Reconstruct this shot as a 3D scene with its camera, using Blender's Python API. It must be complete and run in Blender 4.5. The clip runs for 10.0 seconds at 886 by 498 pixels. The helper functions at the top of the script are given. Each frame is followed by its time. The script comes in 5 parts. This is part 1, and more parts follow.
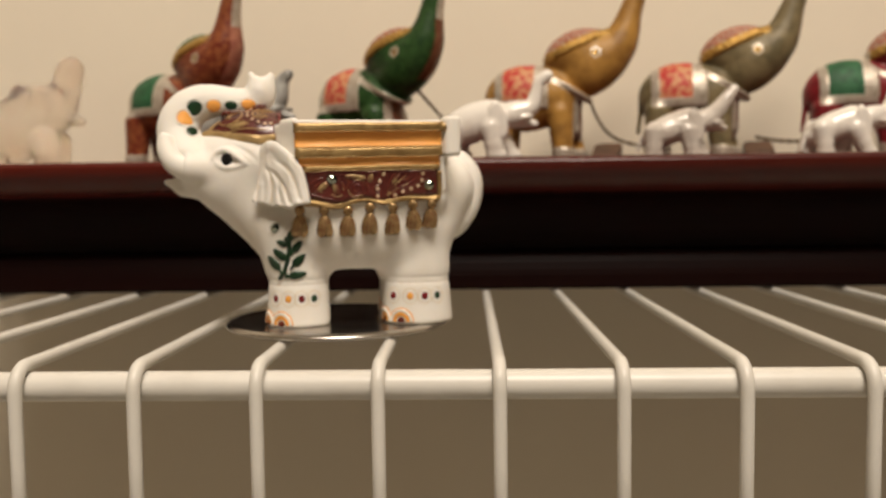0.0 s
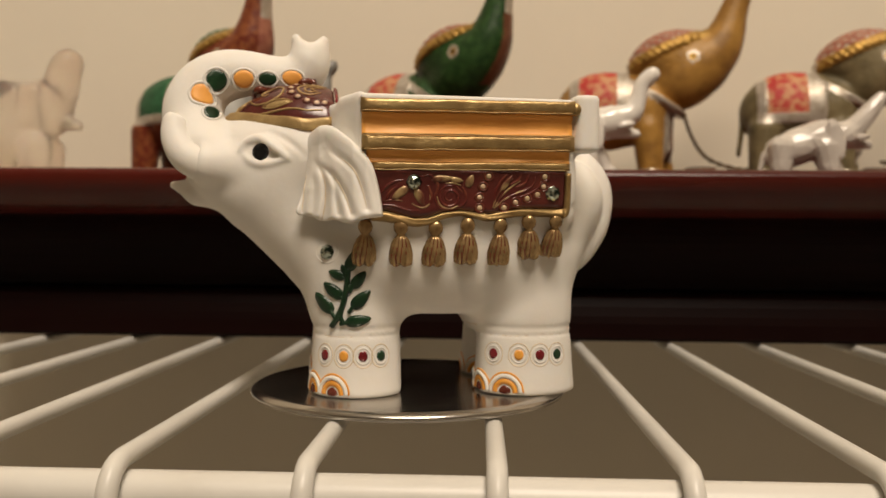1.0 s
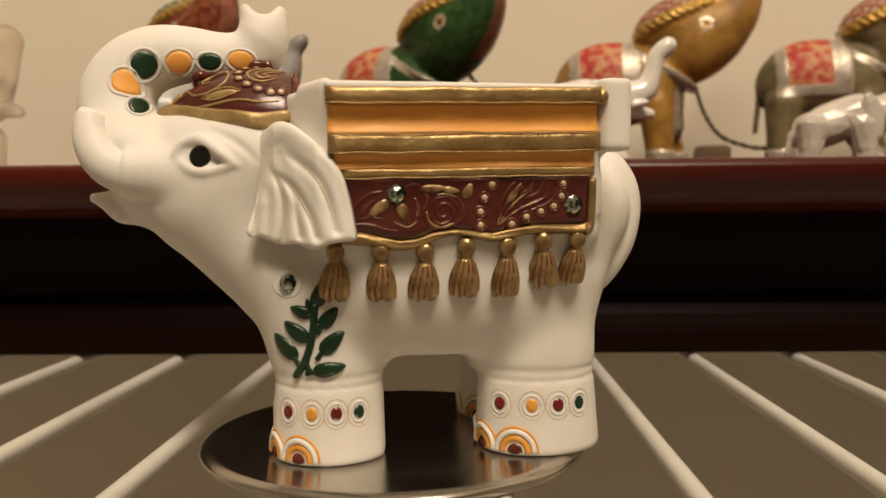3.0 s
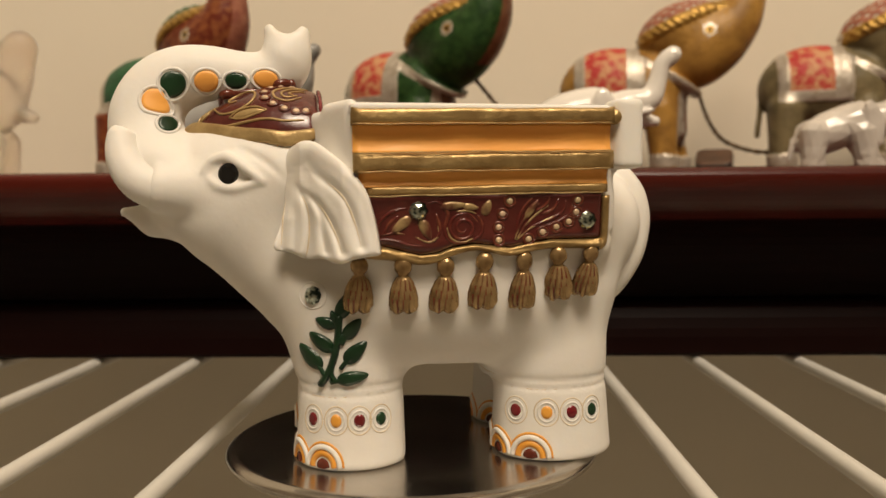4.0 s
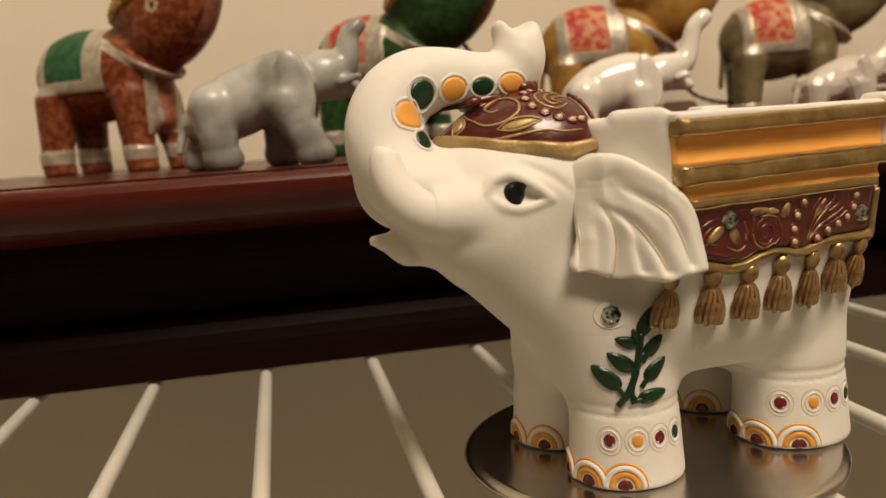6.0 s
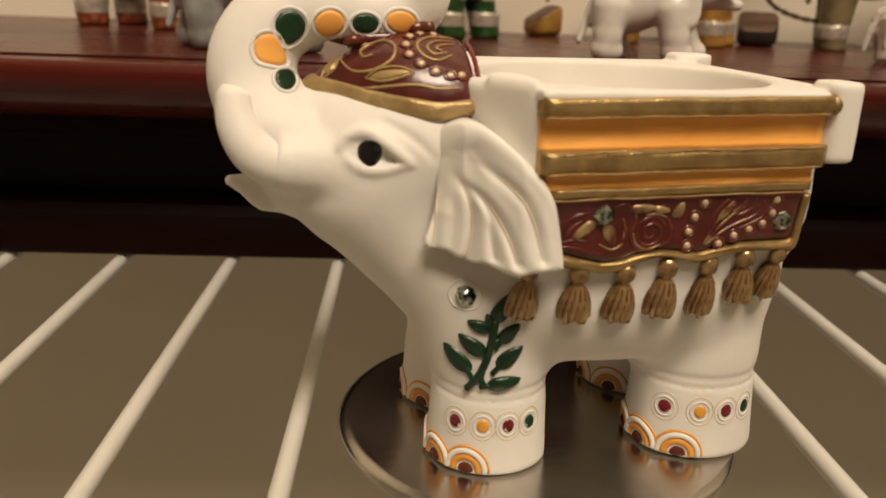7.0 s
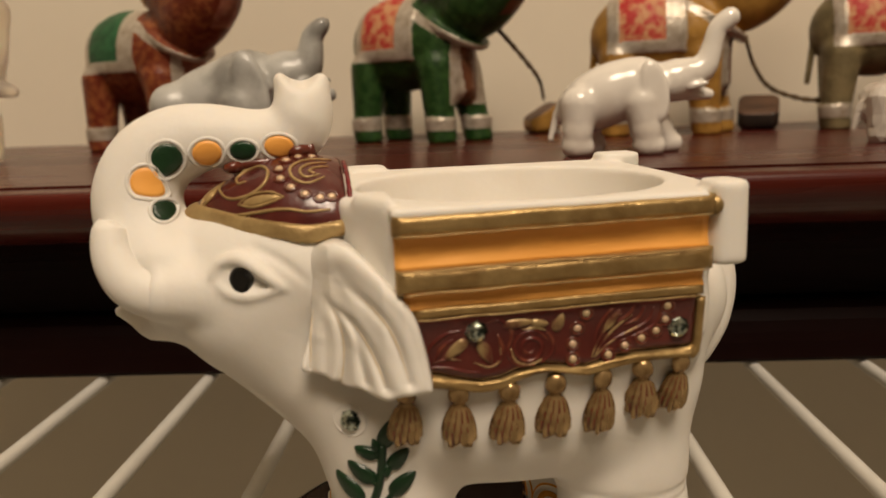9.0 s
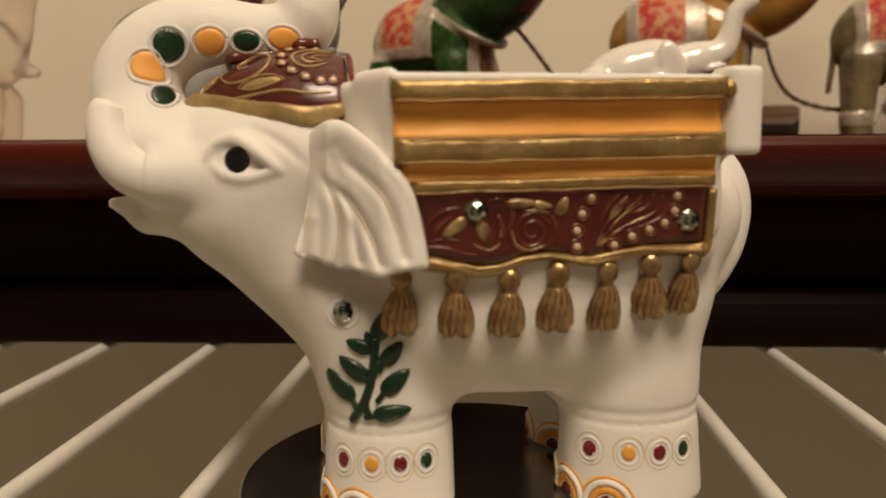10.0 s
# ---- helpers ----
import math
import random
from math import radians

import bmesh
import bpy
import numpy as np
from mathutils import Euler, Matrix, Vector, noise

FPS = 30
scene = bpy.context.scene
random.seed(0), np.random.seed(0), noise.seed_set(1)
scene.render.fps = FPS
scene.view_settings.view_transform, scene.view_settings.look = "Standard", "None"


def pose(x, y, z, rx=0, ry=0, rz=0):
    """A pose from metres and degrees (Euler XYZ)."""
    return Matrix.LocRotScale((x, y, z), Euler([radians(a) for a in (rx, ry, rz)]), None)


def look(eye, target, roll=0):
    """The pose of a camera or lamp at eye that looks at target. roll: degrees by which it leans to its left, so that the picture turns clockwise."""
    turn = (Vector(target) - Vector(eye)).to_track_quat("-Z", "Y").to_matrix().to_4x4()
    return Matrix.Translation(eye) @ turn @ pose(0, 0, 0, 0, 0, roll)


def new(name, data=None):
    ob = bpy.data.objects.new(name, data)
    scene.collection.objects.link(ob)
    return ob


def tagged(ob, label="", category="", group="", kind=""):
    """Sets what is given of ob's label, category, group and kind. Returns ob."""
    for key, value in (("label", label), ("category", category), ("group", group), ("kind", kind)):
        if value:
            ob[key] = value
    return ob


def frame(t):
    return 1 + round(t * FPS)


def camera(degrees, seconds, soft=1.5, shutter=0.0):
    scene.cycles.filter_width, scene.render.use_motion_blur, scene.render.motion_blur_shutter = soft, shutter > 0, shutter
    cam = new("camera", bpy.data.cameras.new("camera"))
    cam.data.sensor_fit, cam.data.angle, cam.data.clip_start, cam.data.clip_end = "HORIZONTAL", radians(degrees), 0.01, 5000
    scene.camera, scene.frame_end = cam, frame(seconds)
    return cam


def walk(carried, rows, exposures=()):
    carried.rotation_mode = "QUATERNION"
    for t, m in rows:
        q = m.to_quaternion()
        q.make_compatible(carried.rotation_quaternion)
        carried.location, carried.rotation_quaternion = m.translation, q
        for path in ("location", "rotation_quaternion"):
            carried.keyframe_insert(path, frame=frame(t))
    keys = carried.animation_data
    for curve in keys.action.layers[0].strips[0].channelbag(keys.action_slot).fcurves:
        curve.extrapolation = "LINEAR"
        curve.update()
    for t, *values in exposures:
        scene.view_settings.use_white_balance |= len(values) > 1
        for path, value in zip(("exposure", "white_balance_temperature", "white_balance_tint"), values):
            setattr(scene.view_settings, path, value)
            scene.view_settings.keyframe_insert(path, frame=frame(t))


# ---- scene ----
cam = camera(56.39, 10.0)
PATH = [
    (0, (0.01854, -0.16510, 0.03381), (0.01394, -0.01548, 0.02414), -0.73),
    (0.3, (0.01418, -0.15384, 0.04124), (0.00415, -0.00435, 0.03614), -0.95),
    (0.5, (0.00618, -0.14037, 0.03930), (-0.00784, 0.00897, 0.03871), -1.14),
    (1, (-0.00259, -0.10418, 0.02949), (-0.00911, 0.04566, 0.02701), 0.43),
    (1.5, (-0.01067, -0.09185, 0.03500), (-0.01960, 0.05785, 0.03211), -1.15),
    (2, (-0.01035, -0.08200, 0.03599), (-0.01748, 0.06773, 0.03051), -0.80),
    (2.5, (-0.00656, -0.08267, 0.04098), (-0.01270, 0.06713, 0.03624), -1.56),
    (3, (-0.00432, -0.07530, 0.03638), (-0.00865, 0.07443, 0.02857), -0.53),
    (3.2, (-0.00524, -0.07705, 0.03726), (-0.00942, 0.07277, 0.03124), -0.56),
    (4.3, (-0.00857, -0.08054, 0.04105), (-0.01270, 0.06905, 0.03071), -0.41),
    (4.5, (-0.01120, -0.08135, 0.04427), (-0.01510, 0.06816, 0.03287), -0.24),
    (5, (-0.02647, -0.07465, 0.04943), (-0.02192, 0.07474, 0.03669), -2.27),
    (5.2, (-0.04381, -0.07143, 0.05182), (-0.01863, 0.07560, 0.03602), -4.68),
    (6.3, (-0.06779, -0.06602, 0.05047), (-0.03979, 0.07988, 0.02976), -3.99),
    (6.5, (-0.05358, -0.06486, 0.05240), (-0.02926, 0.08168, 0.03151), -2.79),
    (7, (-0.03498, -0.06046, 0.06080), (-0.02768, 0.08250, 0.01597), 2.13),
    (7.5, (-0.02600, -0.05321, 0.09024), (-0.02417, 0.08416, 0.03000), 1.35),
    (8, (-0.02985, -0.04677, 0.09652), (-0.02625, 0.08897, 0.03278), 2.08),
    (8.5, (-0.02157, -0.05125, 0.07995), (-0.02367, 0.09291, 0.03855), 0.45),
    (9, (-0.01319, -0.05746, 0.06314), (-0.01840, 0.08970, 0.03460), -1.96),
    (9.5, (-0.01114, -0.05656, 0.04580), (-0.01747, 0.09151, 0.02268), -1.07),
    (10, (-0.01157, -0.05707, 0.04427), (-0.02005, 0.09156, 0.02595), -0.38),
]
EXPOSURES = ((0, 0.32, 6250, 14), (0.6, 0.25, 6400, 12), (1, 0.08, 6500, 14), (1.5, 0.1, 6800, 21), (2.5, 0.12, 6900, 20), (3, 0.1, 6900, 14), (4.5, 0.15, 6750, 13), (5.2, 0.1, 6850, 13), (6.4, 0.13, 6950, 14), (7, 0.12, 6850, 14), (7.5, 0.0, 6700, 14), (8.2, -0.09, 6550, 15), (9, -0.1, 6950, 15), (10, -0.07, 7000, 15))
walk(cam, [(t, look(eye, target, roll)) for t, eye, target, roll in PATH], EXPOSURES)
cam.data.dof.use_dof = True
cam.data.dof.focus_distance = 0.120
cam.data.dof.aperture_fstop = 30.0

# ---- light ----
world = bpy.data.worlds.new("world")
scene.world = world
world.use_nodes = True
world.node_tree.nodes["Background"].inputs[0].default_value = (1.0, 0.88, 0.74, 1)
world.node_tree.nodes["Background"].inputs[1].default_value = 0.05


def area_lamp(name, eye, target, size, watts, colour):
    data = bpy.data.lights.new(name, "AREA")
    data.shape, data.size, data.energy, data.color = "DISK", size, watts, colour
    ob = new(name, data)
    ob.matrix_world = look(eye, target)
    return ob


area_lamp("ceiling_lamp", (0.16, -0.74, 1.38), (0.0, -0.1, 0.0), 0.75, 31.5, (1.0, 0.87, 0.685))

# ---- materials ----
MATS = {}


def material(name, colour, rough=0.5, metal=0.0, second=None, grain=200.0, bump=0.0, bump_scale=None,
             mix=(0.35, 0.7), coat=0.0, sss=0.0, transmission=0.0, spec=0.5, stretch=(1, 1, 1), detail=5.0, rough_vary=0.0):
    if name in MATS:
        return MATS[name]
    m = bpy.data.materials.new(name)
    m.use_nodes = True
    nt = m.node_tree
    b = nt.nodes["Principled BSDF"]
    b.inputs["Roughness"].default_value = rough
    b.inputs["Metallic"].default_value = metal
    b.inputs["Coat Weight"].default_value = coat
    b.inputs["Coat Roughness"].default_value = 0.12
    b.inputs["Specular IOR Level"].default_value = spec
    b.inputs["Transmission Weight"].default_value = transmission
    if sss:
        b.inputs["Subsurface Weight"].default_value = sss
        b.inputs["Subsurface Radius"].default_value = (1.0, 0.8, 0.6)
        b.inputs["Subsurface Scale"].default_value = 0.002
    tc = nt.nodes.new("ShaderNodeTexCoord")
    mp = nt.nodes.new("ShaderNodeMapping")
    mp.inputs["Scale"].default_value = stretch
    nt.links.new(tc.outputs["Object"], mp.inputs["Vector"])
    n1 = nt.nodes.new("ShaderNodeTexNoise")
    n1.inputs["Scale"].default_value = grain
    n1.inputs["Detail"].default_value = detail
    nt.links.new(mp.outputs["Vector"], n1.inputs["Vector"])
    ramp = nt.nodes.new("ShaderNodeValToRGB")
    ramp.color_ramp.elements[0].position, ramp.color_ramp.elements[1].position = mix
    second = second or tuple(c * 0.86 for c in colour)
    ramp.color_ramp.elements[0].color = (*colour, 1)
    ramp.color_ramp.elements[1].color = (*second, 1)
    nt.links.new(n1.outputs["Fac"], ramp.inputs["Fac"])
    nt.links.new(ramp.outputs["Color"], b.inputs["Base Color"])
    if rough_vary:
        mr = nt.nodes.new("ShaderNodeMapRange")
        mr.inputs["To Min"].default_value = max(0.02, rough - rough_vary)
        mr.inputs["To Max"].default_value = min(1.0, rough + rough_vary)
        nt.links.new(n1.outputs["Fac"], mr.inputs["Value"])
        nt.links.new(mr.outputs["Result"], b.inputs["Roughness"])
    if bump:
        n2 = nt.nodes.new("ShaderNodeTexNoise")
        n2.inputs["Scale"].default_value = bump_scale or grain * 3
        n2.inputs["Detail"].default_value = 6
        nt.links.new(mp.outputs["Vector"], n2.inputs["Vector"])
        bp = nt.nodes.new("ShaderNodeBump")
        bp.inputs["Strength"].default_value = bump
        bp.inputs["Distance"].default_value = 0.0005
        nt.links.new(n2.outputs["Fac"], bp.inputs["Height"])
        nt.links.new(bp.outputs["Normal"], b.inputs["Normal"])
    MATS[name] = m
    return m


BISQUE = material("white_bisque", (0.80, 0.772, 0.72), 0.55, second=(0.75, 0.71, 0.645), grain=90, bump=0.08, bump_scale=900, sss=0.15, spec=0.35, mix=(0.45, 0.8), rough_vary=0.08)
GOLD = material("gold_paint", (0.46, 0.32, 0.14), 0.40, metal=0.7, second=(0.27, 0.165, 0.06), grain=320, bump=0.35, bump_scale=900, rough_vary=0.12)
GOLD_BRIGHT = material("bright_gold", (0.50, 0.355, 0.16), 0.42, metal=0.4, second=(0.32, 0.205, 0.08), grain=420, bump=0.25, bump_scale=1200)
ORANGE = material("orange_enamel", (0.97, 0.47, 0.11), 0.45, second=(0.86, 0.37, 0.07), grain=160, bump=0.12, stretch=(0.3, 1, 1.6), rough_vary=0.1)
BURGUNDY = material("burgundy_enamel", (0.066, 0.010, 0.0085), 0.26, second=(0.11, 0.021, 0.016), grain=240, bump=0.2, coat=0.3)
GREEN = material("green_enamel", (0.004, 0.024, 0.009), 0.3, second=(0.009, 0.042, 0.015), grain=350, bump=0.3)
RED_DOT = material("dark_red_enamel", (0.18, 0.012, 0.018), 0.22, second=(0.10, 0.01, 0.01), grain=500, coat=0.4)
TOE_ORANGE = material("toenail_orange", (0.78, 0.36, 0.06), 0.4, second=(0.66, 0.27, 0.03), grain=500)
TOE_BROWN = material("toenail_brown", (0.09, 0.018, 0.010), 0.25, second=(0.14, 0.03, 0.015), grain=500, coat=0.3)
BLACK = material("black_enamel", (0.008, 0.008, 0.008), 0.2, grain=300)
WEAR = material("ear_crease_stain", (0.62, 0.50, 0.33), 0.5, second=(0.72, 0.62, 0.47), grain=300)
# Near-black mottling in the colour stands in for the stone's sparkle.
GEM = material("pale_green_rhinestone", (0.52, 0.58, 0.50), 0.06, metal=0.9, second=(0.03, 0.045, 0.035), grain=1100, mix=(0.44, 0.56))
STEEL = material("brushed_steel", (0.55, 0.52, 0.48), 0.22, metal=1.0, second=(0.45, 0.42, 0.38), grain=140, bump=0.06, bump_scale=900, rough_vary=0.06)
PALE_GILT = material("pale_gilt", (0.66, 0.47, 0.32), 0.35, metal=0.2, second=(0.55, 0.42, 0.24), grain=500)
TASSEL_GOLD = material("antique_gold", (0.56, 0.385, 0.19), 0.27, metal=0.7, second=(0.19, 0.105, 0.038), grain=420, bump=0.3, bump_scale=1200)
RUBBED = material("rubbed_gilt", (0.40, 0.28, 0.13), 0.34, metal=0.35, second=(0.13, 0.036, 0.022), grain=380, mix=(0.44, 0.60), bump=0.2, bump_scale=1200)
WIRE = material("white_vinyl_coating", (0.66, 0.64, 0.59), 0.38, second=(0.59, 0.565, 0.51), grain=60, bump=0.06, bump_scale=500, mix=(0.5, 0.8))
MAHOGANY = material("mahogany", (0.082, 0.0105, 0.0062), 0.27, second=(0.042, 0.0055, 0.0035), grain=26, bump=0.05, bump_scale=240, spec=0.28, stretch=(0.12, 1.6, 1.6), detail=8, rough_vary=0.06)
# Mahogany again, darkened so that the overhang's shade sits in the colour.
SHADED_MAHOGANY = material("shaded_mahogany", (0.010, 0.0022, 0.0018), 0.46, second=(0.0065, 0.0016, 0.0013), grain=30, bump=0.05, bump_scale=240, spec=0.08, stretch=(0.12, 1.6, 1.6), detail=8, rough_vary=0.06)
WALL = material("cream_wall_paint", (0.80, 0.73, 0.60), 0.75, second=(0.77, 0.695, 0.57), grain=9, bump=0.12, bump_scale=260)
ROOM = material("taupe_room_paint", (0.42, 0.37, 0.295), 0.8, second=(0.38, 0.33, 0.26), grain=9, bump=0.12, bump_scale=260)
CEILING = material("ceiling_paint", (0.80, 0.76, 0.68), 0.85, grain=8)
FLOOR = material("grey_carpet", (0.53, 0.522, 0.50), 0.95, second=(0.46, 0.452, 0.43), grain=120, bump=0.6, bump_scale=500)


# ---- shape tools (millimetres inside, metres outside) ----
def smin(a, b, k):
    h = np.clip(0.5 + 0.5 * (b - a) / k, 0, 1)
    return b * (1 - h) + a * h - k * h * (1 - h)


def smax(a, b, k):
    return -smin(-a, -b, k)


def ellipsoid(p, c, r, turn=0.0):
    x, y, z = p[0] - c[0], p[1] - c[1], p[2] - c[2]
    if turn:
        ct, st = math.cos(radians(turn)), math.sin(radians(turn))
        x, z = x * ct + z * st, -x * st + z * ct
    k0 = np.sqrt((x / r[0]) ** 2 + (y / r[1]) ** 2 + (z / r[2]) ** 2) + 1e-6
    k1 = np.sqrt((x / r[0] ** 2) ** 2 + (y / r[1] ** 2) ** 2 + (z / r[2] ** 2) ** 2) + 1e-6
    return k0 * (k0 - 1) / k1


def limb(p, a, b, ra, rb):
    d = [b[i] - a[i] for i in range(3)]
    l2 = sum(v * v for v in d)
    h = np.clip(((p[0] - a[0]) * d[0] + (p[1] - a[1]) * d[1] + (p[2] - a[2]) * d[2]) / l2, 0, 1)
    return np.sqrt((p[0] - a[0] - h * d[0]) ** 2 + (p[1] - a[1] - h * d[1]) ** 2 + (p[2] - a[2] - h * d[2]) ** 2) - (ra + (rb - ra) * h)


def chain(p, nodes, k=0.6):
    out = None
    for (a, ra), (b, rb) in zip(nodes, nodes[1:]):
        s = limb(p, a, b, ra, rb)
        out = s if out is None else smin(out, s, k)
    return out


def rbox(p, c, half, r):
    q = [np.abs(p[i] - c[i]) - half[i] + r for i in range(3)]
    outside = np.sqrt(sum(np.maximum(v, 0) ** 2 for v in q))
    return outside + np.minimum(np.maximum(np.maximum(q[0], q[1]), q[2]), 0) - r


def post(p, c, half, r, z0, z1, rz):
    """Upright block with rounded plan."""
    qx, qy = np.abs(p[0] - c[0]) - half[0] + r, np.abs(p[1] - c[1]) - half[1] + r
    d = np.sqrt(np.maximum(qx, 0) ** 2 + np.maximum(qy, 0) ** 2) + np.minimum(np.maximum(qx, qy), 0) - r
    return smax(d, np.abs(p[2] - (z0 + z1) / 2) - (z1 - z0) / 2, rz)


def net(f, lo, hi, h):
    """Closed smooth mesh of f = 0: vertices in millimetres and quads."""
    axes = [np.arange(lo[i], hi[i] + h, h, dtype=np.float32) for i in range(3)]
    n = tuple(len(a) for a in axes)
    # a coarse pass finds the cells near the surface; only those are worked out finely
    c = 4
    rough = f(np.meshgrid(*[a[::c] for a in axes], indexing="ij")).astype(np.float32)
    v = rough
    for ax in range(3):
        v = np.repeat(v, c, axis=ax)
    v = np.ascontiguousarray(v[:n[0], :n[1], :n[2]])
    near = np.abs(rough) < h * c * 2.2
    for ax in range(3):
        near = np.repeat(near, c, axis=ax)
    ids = np.nonzero(near[:n[0], :n[1], :n[2]])
    v[ids] = f([axes[i][ids[i]] for i in range(3)])
    s = v < 0
    cell = tuple(m - 1 for m in n)
    total, count = np.zeros((*cell, 3), np.float32), np.zeros(cell, np.float32)
    for ax in range(3):
        o = [i for i in range(3) if i != ax]
        lo_s, hi_s = [slice(None)] * 3, [slice(None)] * 3
        lo_s[ax], hi_s[ax] = slice(0, -1), slice(1, None)
        a, b = v[tuple(lo_s)], v[tuple(hi_s)]
        cross = (a < 0) != (b < 0)
        t = np.where(cross, a / np.where(a - b == 0, 1, a - b), 0)
        for d0 in (0, 1):
            for d1 in (0, 1):
                sl = [slice(None)] * 3
                sl[o[0]], sl[o[1]] = slice(d0, d0 + cell[o[0]]), slice(d1, d1 + cell[o[1]])
                c, tt = cross[tuple(sl)], t[tuple(sl)]
                count += c
                total[..., ax] += np.where(c, tt, 0)
                total[..., o[0]] += c * d0
                total[..., o[1]] += c * d1
    live = count > 0
    index = np.full(cell, -1, np.int64)
    index[live] = np.arange(live.sum())
    base = np.stack(np.nonzero(live), 1).astype(np.float32)
    verts = (base + total[live] / count[live][:, None]) * h + np.array(lo, np.float32)
    quads = []
    for ax in range(3):
        o = [(ax + 1) % 3, (ax + 2) % 3]
        sl = [slice(1, -1)] * 3
        sl[ax] = slice(0, -1)
        sh = list(sl)
        sh[ax] = slice(1, None)
        a, b = s[tuple(sl)], s[tuple(sh)]
        for flag in (True, False):
            ids = np.argwhere((a != b) & (a == flag))
            if not len(ids):
                continue
            ids = ids.copy()
            ids[:, o[0]] += 1
            ids[:, o[1]] += 1
            corner = []
            for d0, d1 in ((-1, -1), (0, -1), (0, 0), (-1, 0)):
                c = ids.copy()
                c[:, o[0]] += d0
                c[:, o[1]] += d1
                corner.append(index[c[:, 0], c[:, 1], c[:, 2]])
            q = np.stack(corner, 1)
            quads.append(q if flag else q[:, ::-1])
    return verts, np.concatenate(quads)


def mesh_from(name, verts, faces, mats, smooth=True, slots=None, scale=0.001):
    me = bpy.data.meshes.new(name)
    me.from_pydata((np.asarray(verts, float) * scale).tolist(), [], [list(map(int, q)) for q in faces])
    for m in mats:
        me.materials.append(m)
    if slots is not None:
        me.polygons.foreach_set("material_index", np.asarray(slots, np.int32))
    me.polygons.foreach_set("use_smooth", np.full(len(me.polygons), smooth))
    me.update()
    return me


def part(name, me, parent, label=""):
    ob = new(name, me)
    ob.parent = parent
    if label:
        tagged(ob, label)
    return ob


def tube_mesh(points, radius, sides=8, closed=False, caps=True):
    """Vertices and faces of a tube round a line of points; radius may be a list."""
    pts = np.asarray(points, float)
    n = len(pts)
    rad = np.broadcast_to(np.asarray(radius, float), (n,))
    tan = np.gradient(pts, axis=0) if not closed else (np.roll(pts, -1, 0) - np.roll(pts, 1, 0))
    tan /= np.linalg.norm(tan, axis=1)[:, None] + 1e-9
    up = np.array([0.0, 0.0, 1.0]) if abs(tan[0][2]) < 0.9 else np.array([1.0, 0.0, 0.0])
    verts, faces = [], []
    side = np.cross(tan[0], up)
    for i in range(n):
        side = side - tan[i] * (side @ tan[i])
        side /= np.linalg.norm(side) + 1e-9
        other = np.cross(tan[i], side)
        for j in range(sides):
            a = 2 * math.pi * j / sides
            verts.append(pts[i] + rad[i] * (math.cos(a) * side + math.sin(a) * other))
    loops = n if closed else n - 1
    for i in range(loops):
        k = (i + 1) % n
        for j in range(sides):
            l = (j + 1) % sides
            faces.append((i * sides + j, i * sides + l, k * sides + l, k * sides + j))
    if caps and not closed:
        faces.append(tuple(range(sides))[::-1])
        faces.append(tuple((n - 1) * sides + j for j in range(sides)))
    return verts, faces


def join(pieces):
    verts, faces, base = [], [], 0
    for v, f in pieces:
        verts += [tuple(a) for a in v]
        faces += [tuple(i + base for i in q) for q in f]
        base += len(v)
    return verts, faces


def smooth_line(nodes, steps=8):
    """Points of a soft curve through the nodes."""
    p = [Vector(n) for n in nodes]
    p = [2 * p[0] - p[1], *p, 2 * p[-1] - p[-2]]
    out = []
    for i in range(1, len(p) - 2):
        a, b, c, d = p[i - 1:i + 3]
        for s in range(steps):
            t = s / steps
            out.append(0.5 * ((2 * b) + (c - a) * t + (2 * a - 5 * b + 4 * c - d) * t * t + (3 * b - a - 3 * c + d) * t ** 3))
    out.append(p[-2])
    return [tuple(v) for v in out]


# ---- the room ----
def slab(name, x0, x1, y0, y1, z0, z1, mat, label, category, bevel=0.0):
    bm = bmesh.new()
    bmesh.ops.create_cube(bm, size=1.0)
    for v in bm.verts:
        v.co = Vector(((x0 + x1) / 2 + v.co.x * (x1 - x0), (y0 + y1) / 2 + v.co.y * (y1 - y0), (z0 + z1) / 2 + v.co.z * (z1 - z0)))
    if bevel:
        bmesh.ops.bevel(bm, geom=bm.edges[:], offset=bevel, segments=2, affect="EDGES")
    me = bpy.data.meshes.new(name)
    bm.to_mesh(me)
    bm.free()
    me.materials.append(mat)
    return tagged(new(name, me), label, category, kind="structure")


WALL_Y, FLOOR_Z, CEIL_Z = 0.262, -1.05, 1.45
slab("wall_north", -1.6, 1.6, WALL_Y, WALL_Y + 0.12, FLOOR_Z, CEIL_Z, WALL, "plain cream painted wall behind the display ledge", "wall")
slab("wall_south", -1.6, 1.6, -2.32, -2.2, FLOOR_Z, CEIL_Z, ROOM, "plain taupe painted wall of the dim room", "wall")
slab("wall_west", -1.72, -1.6, -2.32, WALL_Y + 0.12, FLOOR_Z, CEIL_Z, ROOM, "plain taupe painted wall of the dim room", "wall")
slab("wall_east", 1.6, 1.72, -2.32, WALL_Y + 0.12, FLOOR_Z, CEIL_Z, ROOM, "plain taupe painted wall of the dim room", "wall")
slab("floor", -1.72, 1.72, -2.32, WALL_Y + 0.12, FLOOR_Z - 0.1, FLOOR_Z, FLOOR, "pale grey carpeted floor of the room", "floor")
slab("ceiling", -1.72, 1.72, -2.32, WALL_Y + 0.12, CEIL_Z, CEIL_Z + 0.1, CEILING, "off-white painted ceiling of the room", "ceiling")

# ---- mahogany ledge ----
TOP = 0.0463


